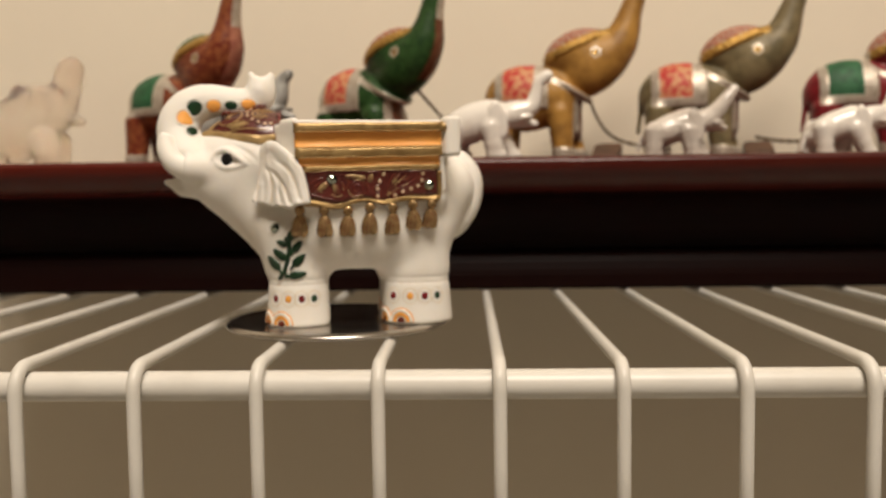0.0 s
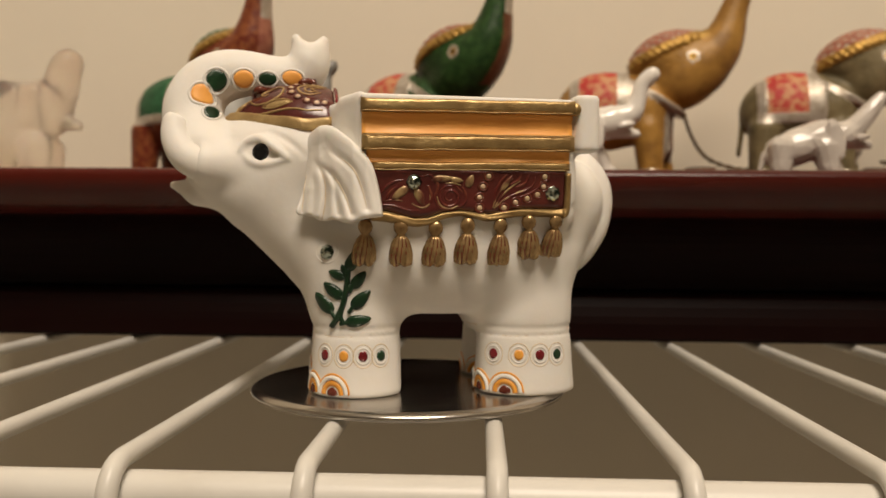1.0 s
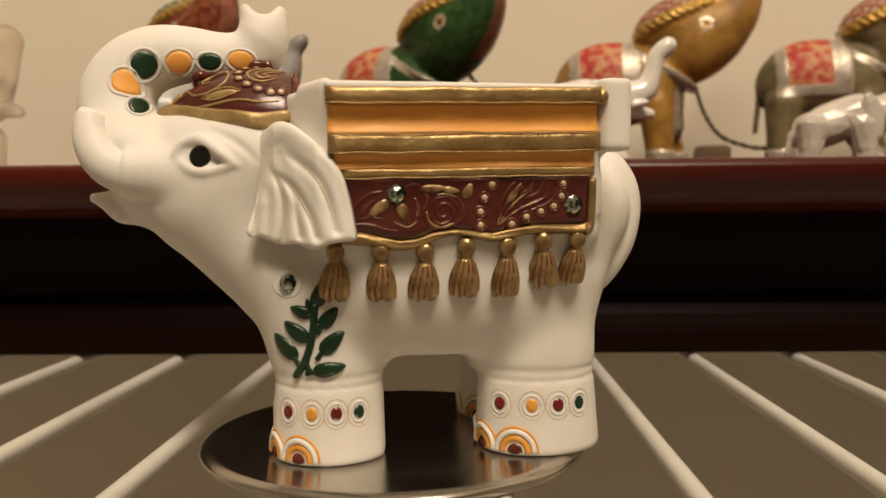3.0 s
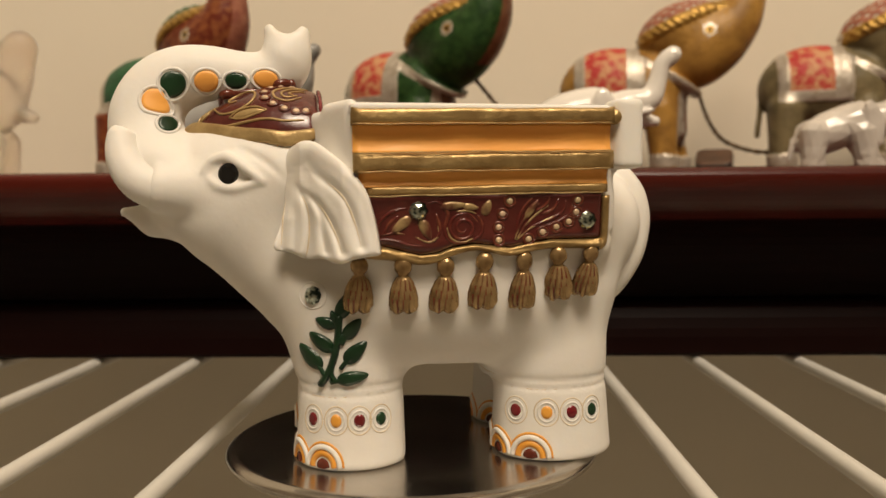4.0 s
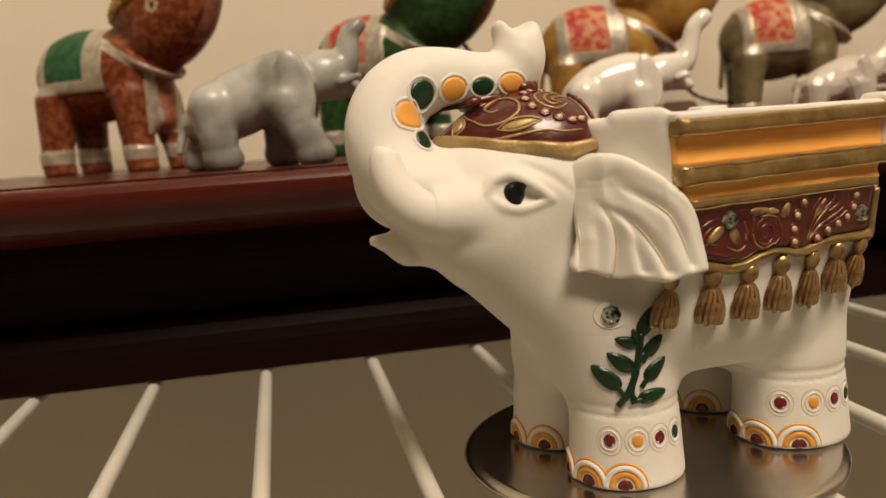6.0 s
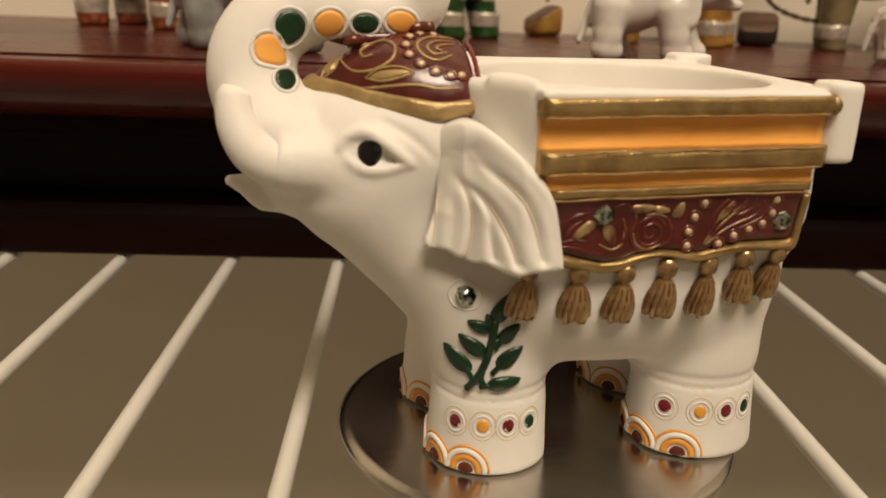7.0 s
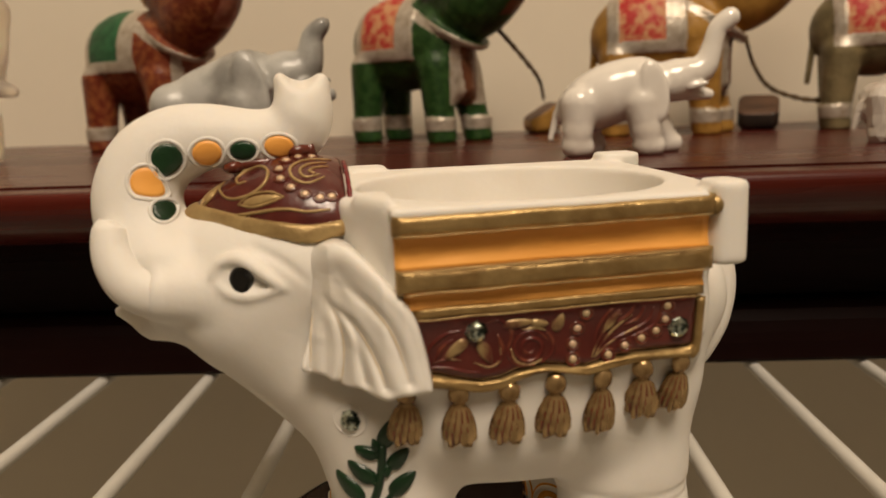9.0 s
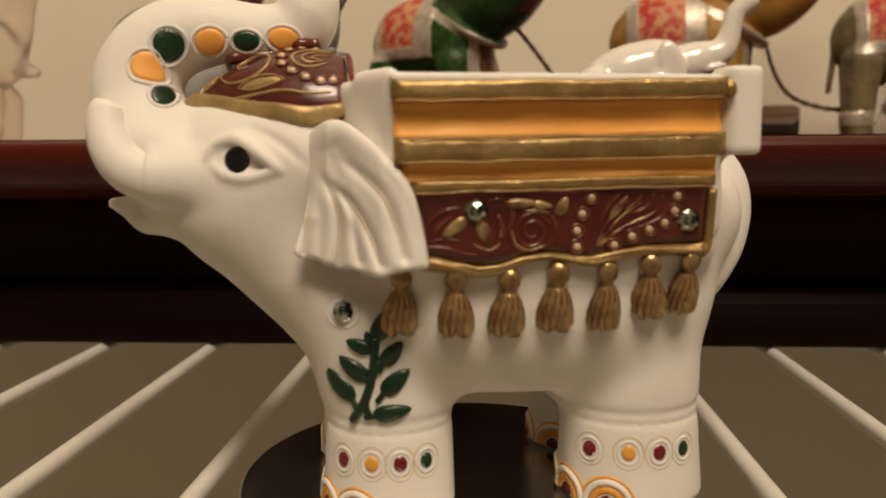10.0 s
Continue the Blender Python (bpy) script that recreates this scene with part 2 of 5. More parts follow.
def sweep(profile, x0, x1, pieces=1):
    """Closed profile of (y, z) drawn out along x."""
    xs = [x0 + (x1 - x0) * i / pieces for i in range(pieces + 1)]
    n = len(profile)
    verts = [(x, y, z) for x in xs for y, z in profile]
    faces = [(i * n + j, (i + 1) * n + j, (i + 1) * n + (j + 1) % n, i * n + (j + 1) % n) for i in range(pieces) for j in range(n)]
    faces += [tuple(range(n)), tuple((pieces * n + j) for j in range(n))[::-1]]
    return verts, faces


def swept_part(name, profile, x0, x1, mat, parent, label=""):
    v, f = sweep(profile, x0, x1)
    me = mesh_from(name, v, f, [mat], smooth=False, scale=1.0)
    bm = bmesh.new()
    bm.from_mesh(me)
    bmesh.ops.recalc_face_normals(bm, faces=bm.faces[:])
    bm.to_mesh(me)
    bm.free()
    return part(name, me, parent, label)


ledge = tagged(new("mantel_ledge"), "dark mahogany ledge with moulded front, fixed to the cream wall", "ledge")
swept_part("top_board", [(WALL_Y, TOP - 0.010), (WALL_Y, TOP), (0.1078, TOP), (0.1078, TOP - 0.010)], -0.213, 0.95, MAHOGANY, ledge)
arc = [(0.0979 + 0.0022 * (1 - math.cos(a)), TOP - 0.0004 - 0.0022 + 0.0022 * math.sin(a)) for a in np.linspace(math.pi / 2, 0, 7)]
ogee = [(0.0979 + 0.0098 * s ** 2.2, TOP - 0.0026 - 0.0092 * s) for s in np.linspace(0.1, 1, 9)]
swept_part("front_edge", [(0.1070, TOP - 0.011), (0.1070, TOP - 0.0007), (0.1065, TOP - 0.0004)] + arc + ogee + [(0.1130, 0.0350), (0.1130, 0.0358)], -0.213, 0.95, MAHOGANY, ledge)
cove = [(0.109 + 0.018 * math.sin(a), 0.0345 - 0.0195 * (1 - math.cos(a))) for a in np.linspace(0, math.pi / 2, 12)]
# Shade under the nosing is painted: these three parts use the darkened mahogany.
swept_part("cove_moulding", [(0.150, 0.0352), (0.1085, 0.0352)] + cove + [(0.150, 0.0145)], -0.213, 0.95, SHADED_MAHOGANY, ledge, "near-black mahogany, overhang shade put into its colour")
swept_part("base_moulding", [(0.150, 0.0146), (0.1246, 0.0144), (0.1219, 0.0128), (0.1206, 0.0105), (0.1198, 0.0080), (0.1194, 0.0060), (0.1194, 0.0022), (0.1200, 0.0013), (0.150, 0.0013)], -0.213, 0.95, SHADED_MAHOGANY, ledge, "near-black mahogany, overhang shade put into its colour")
swept_part("underside_board", [(WALL_Y, 0.0016), (WALL_Y, 0.030), (0.151, 0.030), (0.151, 0.0016)], -0.213, 0.95, SHADED_MAHOGANY, ledge, "near-black mahogany, overhang shade put into its colour")

# ---- wire shelf ----
PITCH, WIRE_R = 0.0247, 0.00142
shelf = tagged(new("wire_shelf"), "white vinyl-coated wire shelf running under the mahogany ledge", "shelf")
arc = [(-0.0014 + 0.0048 * (1 - math.sin(a)), -0.0048 + 0.0048 * math.cos(a)) for a in np.linspace(0, math.pi / 2, 9)]
line = [(0, WALL_Y - 0.004, 0), (0, 0.2, 0), (0, 0.1, 0), (0, 0.05, 0), (0, 0.01, 0)] + [(0, y, z) for y, z in arc] + [(0, -0.0014, -0.02), (0, -0.0014, -0.052)]
v, f = tube_mesh(line, WIRE_R, 12)
wire_mesh = mesh_from("wire", v, f, [WIRE], scale=1.0)
for k in range(-14, 22):
    ob = part("wire", wire_mesh, shelf)
    ob.location = ((k - 3) * PITCH - 0.0003 + random.uniform(-1, 1) * 0.0003, 0, -0.0005)
for y, z, r in ((0.0034, -0.0051, 0.0031), (0.0022, -0.0505, 0.0031)):
    v, f = tube_mesh([(x, y, z) for x in np.linspace(-0.46, 0.48, 12)], r, 18)
    part("rail", mesh_from("rail", v, f, [WIRE], scale=1.0), shelf)

# ---- steel disc ----
DISC = (-0.0154, 0.0474)


def lathe(profile, sides):
    verts = [(r * math.cos(2 * math.pi * j / sides), r * math.sin(2 * math.pi * j / sides), z) for r, z in profile for j in range(sides)]
    faces = [(i * sides + j, i * sides + (j + 1) % sides, (i + 1) * sides + (j + 1) % sides, (i + 1) * sides + j) for i in range(len(profile) - 1) for j in range(sides)]
    faces += [tuple(range(sides))[::-1], tuple((len(profile) - 1) * sides + j for j in range(sides))]
    return verts, faces


v, f = lathe([(26.6, 0.0), (27.7, 0.1), (28.25, 0.35), (28.4, 0.75), (28.25, 1.15), (27.8, 1.45), (27.3, 1.66), (27.0, 1.72), (26.6, 1.70), (26.2, 1.62), (20, 1.6), (8, 1.6), (0.2, 1.6)], 128)
disc = tagged(new("steel_disc", mesh_from("steel_disc", v, f, [STEEL])), "round polished steel plate lying on the white wires", "plate")
disc.location = (DISC[0], DISC[1], WIRE_R - 0.0005)

# ---- elephant tea light holder ----
Z0 = 4.0
CUP, CUP_R, CUP_Z = (6.6, 0.4), 18.6, 41.0


LEGS = ((-9.7, -6.1, 7.55, 7.2), (-9.9, 10.4, 7.4, 7.0), (19.0, -7.2, 8.3, 7.5), (19.6, 10.4, 8.0, 7.0))


def legs(p):
    out = None
    for cx, cy, rx, ry in LEGS:
        flare = 1 + 0.075 * np.clip((13 - p[2]) / 9, 0, 1) ** 1.3 - 0.03 * np.exp(-((p[2] - 14.6) / 1.6) ** 2)
        rr = np.sqrt(((p[0] - cx) / rx) ** 2 + ((p[1] - cy) / ry) ** 2) / flare
        d = (rr - 1) * 7.2
        d = smax(d, Z0 - p[2], 0.9)
        d = smax(d, p[2] - 28, 2.0)
        d = d + 0.2 * np.exp(-((p[2] - 15.3) / 0.24) ** 2) + 0.18 * np.exp(-((p[2] - 14.1) / 0.22) ** 2)
        out = d if out is None else np.minimum(out, d)
    return out


TRUNK_LINE = smooth_line([(-33.5, 0.6, 44.0), (-36.2, 1.8, 46.2), (-38.0, 3.2, 49.8), (-38.1, 4.2, 53.4), (-36.3, 4.7, 56.7), (-32.9, 4.8, 58.7), (-28.7, 4.7, 58.9), (-24.6, 4.4, 58.3),
                          (-21.0, 4.2, 58.5), (-18.7, 4.0, 59.8), (-18.0, 3.9, 61.6), (-17.9, 3.9, 63.0)], 3)
TRUNK_R = np.interp(np.linspace(0, 1, len(TRUNK_LINE)), [0, 0.2, 0.35, 0.5, 0.65, 0.8, 0.92, 1], [4.9, 4.6, 4.2, 3.65, 3.3, 3.05, 2.7, 2.5])
TRUNK = [(c, float(r)) for c, r in zip(TRUNK_LINE, TRUNK_R)]
TAIL_R = [2.6, 2.8, 2.7, 2.5, 2.2, 1.5]
TAIL = smooth_line([(32.0, 2.5, 44.0), (34.3, 2.5, 40.5), (35.0, 2.4, 36.6), (34.2, 2.2, 32.2), (32.2, 2.0, 28.4), (30.2, 1.8, 25.4)], 4)
TAIL = [(c, float(np.interp(i / (len(TAIL) - 1), np.linspace(0, 1, 6), TAIL_R))) for i, c in enumerate(TAIL)]


def figure(p, sockets=True):
    x, y, z = p
    torso = ellipsoid(p, (6.5, 0, 31), (23.2, 17.0, 17.5))
    torso = smin(torso, rbox(p, (5.4, 0, 32), (19, 16.2, 15), 11), 3)
    torso = smin(torso, rbox(p, (7.2, 0, 37.5), (18.4, 17.6, 6.4), 3.5), 3)
    rump = smin(ellipsoid(p, (20.4, 0, 30.5), (10.8, 14.6, 13.0)), ellipsoid(p, (28.2, 0.5, 36.8), (7.0, 9.5, 8.2)), 3)
    body = smin(torso, rump, 3)
    body = smin(body, chain([x, y * 0.6 + 1.0, z], TAIL, 1.0), 0.45)
    # the belly is cut flat between the legs
    arch = smax(np.abs(x - 3.9) - 6.25, z - 17.4, 3.4)
    body = smin(body, legs(p), 2.4)
    body = smax(body, -arch, 1.2)
    gap = smax(smax(np.abs(y - 2.1) - 0.9, z - 17, 2.5), Z0 - 5 - z, 1)
    body = smax(body, -gap, 1.0)
    chest = smin(ellipsoid(p, (-12.8, 0, 27), (7.2, 11.5, 13)), limb(p, (-15.8, 0, 30.6), (-25, 0, 37.6), 9.3, 7.8), 3)
    head = smin(ellipsoid(p, (-22.0, 0, 43.6), (11.5, 9.1, 8.2)), limb(p, (-24, 0, 40.6), (-33.5, 0, 40.8), 7.5, 5.0), 3)
    head = smin(head, limb(p, (-24, 0.4, 45.2), (-36.6, 2.0, 45.6), 5.6, 4.6), 3)
    head = smin(head, ellipsoid(p, (-18, 0, 44), (9, 10, 8.2)), 3)
    head = smin(head, chest, 5)
    body = smin(body, head, 4)
    # the loop is slimmer across than its root
    slim = np.clip((z - 46) / 7, 0, 1)
    slim = slim * slim * (3 - 2 * slim)
    body = smin(body, chain([x, (1 - slim) * (y * 0.82 + 0.7) + slim * ((y - 3.6) * 1.1 + 4.7), z], TRUNK, 1.5), 0.8)
    lip = smin(limb(p, (-31, 0, 37.6), (-37, 0.6, 38.0), 3.6, 2.4), limb(p, (-37, 0.6, 38.0), (-41.2, 1.4, 39.0), 2.4, 0.7), 1)
    body = smin(body, lip, 0.5)
    wide = [x, 3.5 + (y - 3.5) * 0.72, z]
    tip = smin(limb(wide, (-18.6, 3.5, 62.0), (-20.3, 3.5, 65.5), 2.0, 1.05), limb(wide, (-18.2, 3.5, 61.6), (-15.9, 3.5, 65.1), 2.7, 1.2), 0.8)
    tip = smin(tip, limb(wide, (-20.0, 4.2, 65.1), (-16.2, 4.2, 65.0), 1.1, 1.1), 0.8)
    body = smin(body, tip, 1.4)
    body = smax(body, -ellipsoid([x, y, z - 0.22 * (y - 3.9)], (-18.1, 2.6, 67.9), (2.2, 7.0, 2.8)), 0.7)
    for sy in (-1, 1):
        sheath = limb(p, (-27.5, sy * 3.2, 41.8), (-35.0, sy * 4.4, 42.3), 5.2, 3.5)
        body = smin(body, smax(sheath, -36.6 - x + 0.28 * (z - 42), 0.35), 0.8)
        # corner of the mouth
        body = smax(body, -limb(p, (-43.0, sy * 2.0, 40.3), (-36.0, sy * 5.0, 38.6), 0.55, 0.2), 0.4)
        if sockets:
            body = smax(body, -ellipsoid(p, (-25.5, sy * EYE_Y, 44.0), (3.3, 1.5, 1.8), -10), 0.3)
    # the loop of the trunk stands clear of the brow
    lean = [x - 0.175 * y, y, z + 0.075 * y]
    body = smax(body, -smax(ellipsoid(lean, (-30.5, 0, 53.6), (3.3, 40, 1.5), 38), np.abs(y - 1) - 12, 0.5), 0.45)
    # cup block with its corner knobs
    sheared = [x - 0.08 * y, y, z]
    block = post(sheared, (6.7, 2.0), (22.0, 20.9), 6.0, 36.5, 52.45, 0.8)
    block = smin(block, post(p, (-12.2, -14.6), (2.6, 4.2), 1.8, 44.0, 53.3, 0.7), 0.8)
    block = smax(block, x - 24.8 - np.clip(z - 43.4, 0, 3) * 1.3, 0.8)
    # the corner behind the ear is cut off
    block = smax(block, -0.911 * (x + 10.3) - 0.413 * (y + 19.0), 1.6)
    taper = smax(block, np.abs(y - 0.9) - 19.2 - (z - 40.5) * 0.35, 0.5)
    body = smin(body, taper, 1.6)
    for cx, cy, hx, t in ((26.2, -17.4, 2.15, 53.4), (28.8, 20.4, 3.2, 53.6), (-9.4, 21.4, 3.0, 53.2)):
        body = smin(body, post(p, (cx, cy), (hx, 2.6), 1.6, 44.3, t, 0.7), 0.5)
    body = smin(body, rbox(p, (6.5, -18.5, 51.8), (16.9, 1.75, 0.68), 0.45), 0.3)
    cup = smax(np.sqrt((x - CUP[0]) ** 2 + (y - CUP[1]) ** 2) - CUP_R - 0.04 * (z - 46), CUP_Z - z, 0.8)
    return smax(body, -cup, 0.7)


def march(fn, origin, way, steps=46):
    o, w = np.array(origin, float), np.array(way, float)
    d = np.zeros(len(o))
    for _ in range(steps):
        q = o + w * d[:, None]
        d += np.clip(fn([q[:, 0], q[:, 1], q[:, 2]]), -3, 6) * 0.75
    q = o + w * d[:, None]
    e = 0.15
    nrm = np.stack([fn([q[:, 0] + e * (i == 0), q[:, 1] + e * (i == 1), q[:, 2] + e * (i == 2)]) - fn([q[:, 0] - e * (i == 0), q[:, 1] - e * (i == 1), q[:, 2] - e * (i == 2)]) for i in range(3)], 1)
    nrm /= np.linalg.norm(nrm, axis=1)[:, None] + 1e-9
    return q, nrm


def from_side(uv):
    """Plan of the near flank: u along the body, v up."""
    uv = np.asarray(uv, float)
    return np.stack([uv[:, 0], np.full(len(uv), -40.0), uv[:, 1]], 1), np.tile([0.0, 1.0, 0.0], (len(uv), 1))


# lids and brow folds are modelled into the skin
UPPER_LID = [(-29.3, 44.3), (-28.2, 45.7), (-26.3, 46.25), (-24.6, 45.5), (-23.0, 44.2), (-21.4, 43.0)]
LOWER_LID = [(-28.6, 43.6), (-27.6, 42.6), (-26.0, 42.1), (-24.4, 42.3), (-22.8, 42.7), (-21.4, 42.9)]
BROW = [(-24.6, 47.6), (-22.6, 46.6), (-20.6, 45.2), (-18.8, 43.4)]


def on_figure(nodes, lift, radii):
    line = smooth_line([(u, w, 0) for u, w in nodes], 3)
    q, nrm = march(lambda p: figure(p, False), *from_side([(a[0], a[1]) for a in line]))
    q = q + nrm * lift
    return [(tuple(c), float(r)) for c, r in zip(q, np.interp(np.linspace(0, 1, len(q)), np.linspace(0, 1, len(radii)), radii))]


EYE_Y = -march(lambda p: figure(p, False), *from_side([(-25.6, 44.0)]))[0][0][1] + 1.15
LIDS = [on_figure(UPPER_LID, 0.12, [0.25, 0.6, 0.78, 0.74, 0.6, 0.2]), on_figure(LOWER_LID, -0.15, [0.2, 0.45, 0.5, 0.45, 0.4, 0.15])]
FOLD = on_figure(BROW, 0.1, [0.1, 0.3, 0.32, 0.1])


def elephant(p):
    d = figure(p)
    x, y, z = p
    close = (x > -32) & (x < -15) & (z > 39) & (z < 51) & (y < 0)
    if np.any(close):
        q = [np.asarray(a)[close] for a in p]
        e = d[close]
        for line in LIDS:
            e = smin(e, chain(q, line, 0.3), 0.55)
        e = smax(e, -chain(q, FOLD, 0.3), 0.6)
        d = d.copy()
        d[close] = e
    return d


holder = tagged(new("tea_light_holder"), "white glazed elephant-shaped tea light holder standing on the steel disc", "candle holder")
holder.matrix_basis = pose(-0.01492, 0.04546, -0.0015, 0, 0, 11.65) @ Matrix.Diagonal((1.011, 1.011, 1.011, 1))
v, f = net(elephant, (-46, -24, 1.8), (42, 27, 69.5), 0.36)
part("body", mesh_from("body", v, f, [BISQUE]), holder, "white bisque elephant body with a round candle cup")


def round_leg(cx, cy):
    def place(uv):
        """u: millimetres round the leg from the side that faces outward, v up."""
        uv = np.asarray(uv, float)
        a = uv[:, 0] / 8.0
        s = -1 if cy < 0 else 1
        w = np.stack([np.sin(a), s * np.cos(a), np.zeros(len(a))], 1)
        o = np.stack([cx + 12 * w[:, 0], cy + 12 * w[:, 1], uv[:, 1]], 1)
        return o, -w
    return place


def dome(fn, place, centre, outline, height, rings=5, sides=20, base=-0.12, lift=0.0, turn=0.0):
    """A low blister on a surface; outline(angle) gives its reach."""
    ct, st = math.cos(radians(turn)), math.sin(radians(turn))
    uv, hs = [], []
    for i in range(rings + 1):
        r = i / rings
        for j in range(sides):
            a = 2 * math.pi * j / sides
            u, w = outline(a)
            u, w = u * r, w * r
            uv.append((centre[0] + u * ct - w * st, centre[1] + u * st + w * ct))
            hs.append(lift + height * math.sqrt(max(0.0, 1 - r ** 2.6)) if i < rings else lift + base)
    q, nrm = march(fn, *place(uv))
    verts = q + nrm * np.array(hs)[:, None]
    faces = [(i * sides + j, (i + 1) * sides + j, (i + 1) * sides + (j + 1) % sides, i * sides + (j + 1) % sides) for i in range(1, rings) for j in range(sides)]
    faces += [tuple(sides + j for j in range(sides))]
    keep = verts.tolist()
    return keep, faces


def oval(a, b):
    return lambda t: (a * math.cos(t), b * math.sin(t))


def leaf_shape(l, w):
    return lambda t: (l * math.cos(t), w * math.sin(t) * (1 - 0.35 * math.cos(t)))


def piece(name, vf, mat, parent, label="", smooth=True):
    me = mesh_from(name, vf[0], vf[1], [mat], smooth)
    bm = bmesh.new()
    bm.from_mesh(me)
    bmesh.ops.remove_doubles(bm, verts=bm.verts[:], dist=1e-6)
    bmesh.ops.recalc_face_normals(bm, faces=bm.faces[:])
    bm.to_mesh(me)
    bm.free()
    return part(name, me, parent, label)


def stroke(fn, place, nodes, radius, lift=0.0, steps=6, taper=False, sides=6):
    line = smooth_line([(u, v, 0) for u, v in nodes], steps)
    q, nrm = march(fn, *place([(a[0], a[1]) for a in line]))
    q = q + nrm * lift
    n = len(q)
    r = [radius * (0.35 + 0.65 * math.sin(math.pi * (0.08 + 0.84 * i / (n - 1)))) if taper else radius for i in range(n)]
    return tube_mesh(q, r, sides)


# saddle bands
def band(z_hi, z_lo, y_out, x0, x1, mat, name, hollow=0.0, label=""):
    """A moulded strip along the cup block's flank."""
    n, m = 40, 9
    verts, faces = [], []
    for i in range(n + 1):
        x = x0 + (x1 - x0) * i / n
        for j in range(m + 1):
            s = j / m
            z = z_hi + (z_lo - z_hi) * s
            edge = math.sqrt(max(0.0, 1 - abs(2 * s - 1) ** 4))
            out = -0.9 + 0.9 * edge if not hollow else -hollow * math.sin(math.pi * s)
            wob = 0.14 * noise.noise(Vector((x * 0.22, z * 0.6, y_out))) + 0.05 * noise.noise(Vector((x * 0.9, z * 2, 3)))
            endr = min(1.0, min(x - x0, x1 - x) / 0.7 + 0.05) if not hollow else 1.0
            verts.append((x, y_out - out * endr + (1 - endr) * 0.5 + wob, z + 0.012 * (x - 6.5) + 0.10 * noise.noise(Vector((x * 0.15, 7, z_hi)))))
    for i in range(n):
        for j in range(m):
            a = i * (m + 1) + j
            faces.append((a, a + 1, a + m + 2, a + m + 1))
    back = len(verts)
    verts += [(x, -17.9, z) for x, y, z in verts[:back]]
    rim = [i * (m + 1) for i in range(n + 1)] + [n * (m + 1) + j for j in range(1, m + 1)] + [i * (m + 1) + m for i in range(n - 1, -1, -1)] + [j for j in range(m - 1, 0, -1)]
    for a, b in zip(rim, rim[1:] + rim[:1]):
        faces.append((a, b, b + back, a + back))
    return piece(name, (verts, faces), mat, holder, label)


band(52.0, 49.85, -20.75, -10.3, 23.9, GOLD, "gold_band", label="worn gold strip with brown edges")
band(49.95, 46.3, -19.6, -10.1, 23.6, ORANGE, "orange_band", 0.45, "orange hollow strip between the gold strips")
band(46.4, 44.0, -20.7, -10.1, 23.7, GOLD, "gold_band", label="worn gold strip with brown edges")
band(44.1, 42.1, -19.4, -9.4, 23.2, ORANGE, "orange_band", 0.3, "orange hollow strip between the gold strips")
band(42.25, 41.0, -19.6, -8.4, 23.3, GOLD, "gold_band", label="worn gold strip with brown edges")
piece("band_end", tube_mesh([(23.6 + 0.3 * t, -20.2 + 0.5 * t, 50.95) for t in (0, 1, 2, 3)], [1.0, 1.05, 0.9, 0.4], 12), GOLD, holder, "rounded end knob of the gold strip")


# saddle cloth
def cloth_patch(u0, u1, lower, upper, thick, nu, nv, name, mat, label, lift=0.0):
    uv = [(u0 + (u1 - u0) * i / nu, lower(u0 + (u1 - u0) * i / nu) + (upper - lower(u0 + (u1 - u0) * i / nu)) * j / nv) for i in range(nu + 1) for j in range(nv + 1)]
    q, nrm = march(elephant, *from_side(uv))
    nrm = np.tile([0.0, -1.0, 0.0], (len(q), 1))
    idx = np.arange(len(uv))
    i, j = idx // (nv + 1), idx % (nv + 1)
    edge = np.minimum(np.minimum(i, nu - i) * (u1 - u0) / nu, np.minimum(j, nv - j) * 0.5)
    h = thick * np.clip(edge / 0.8 + 0.05, 0, 1) ** 0.5
    out = q + nrm * (h + lift)[:, None]
    verts = out.tolist() + (q - nrm * 0.8).tolist()
    faces = [(a, a + nv + 1, a + nv + 2, a + 1) for a in (i_ * (nv + 1) + j_ for i_ in range(nu) for j_ in range(nv))]
    b = len(uv)
    rim = [k * (nv + 1) for k in range(nu + 1)] + [nu * (nv + 1) + k for k in range(1, nv + 1)] + [k * (nv + 1) + nv for k in range(nu - 1, -1, -1)] + list(range(nv - 1, 0, -1))
    faces += [(a, c, c + b, a + b) for a, c in zip(rim, rim[1:] + rim[:1])]
    return piece(name, (verts, faces), mat, holder, label)


HEM_U = [-9.5, -6.0, -4.0, -1.6, 0.6, 2.6, 5.4, 8.0, 10.2, 12.4, 15.6, 19.0, 22.0, 24.0]
HEM_LOW = [32.9, 32.6, 32.3, 31.8, 32.1, 33.1, 33.8, 33.3, 32.7, 33.3, 33.8, 33.7, 33.6, 34.2]
HEM_TOP = [34.6, 34.4, 33.8, 33.2, 33.4, 34.2, 34.6, 34.3, 34.0, 34.5, 35.0, 35.0, 35.0, 35.4]


def hem(u):
    return float(np.interp(u, HEM_U, HEM_TOP))


def hem_low(u):
    return sum(float(np.interp(u + o, HEM_U, HEM_LOW)) for o in (-0.8, 0, 0.8)) / 3


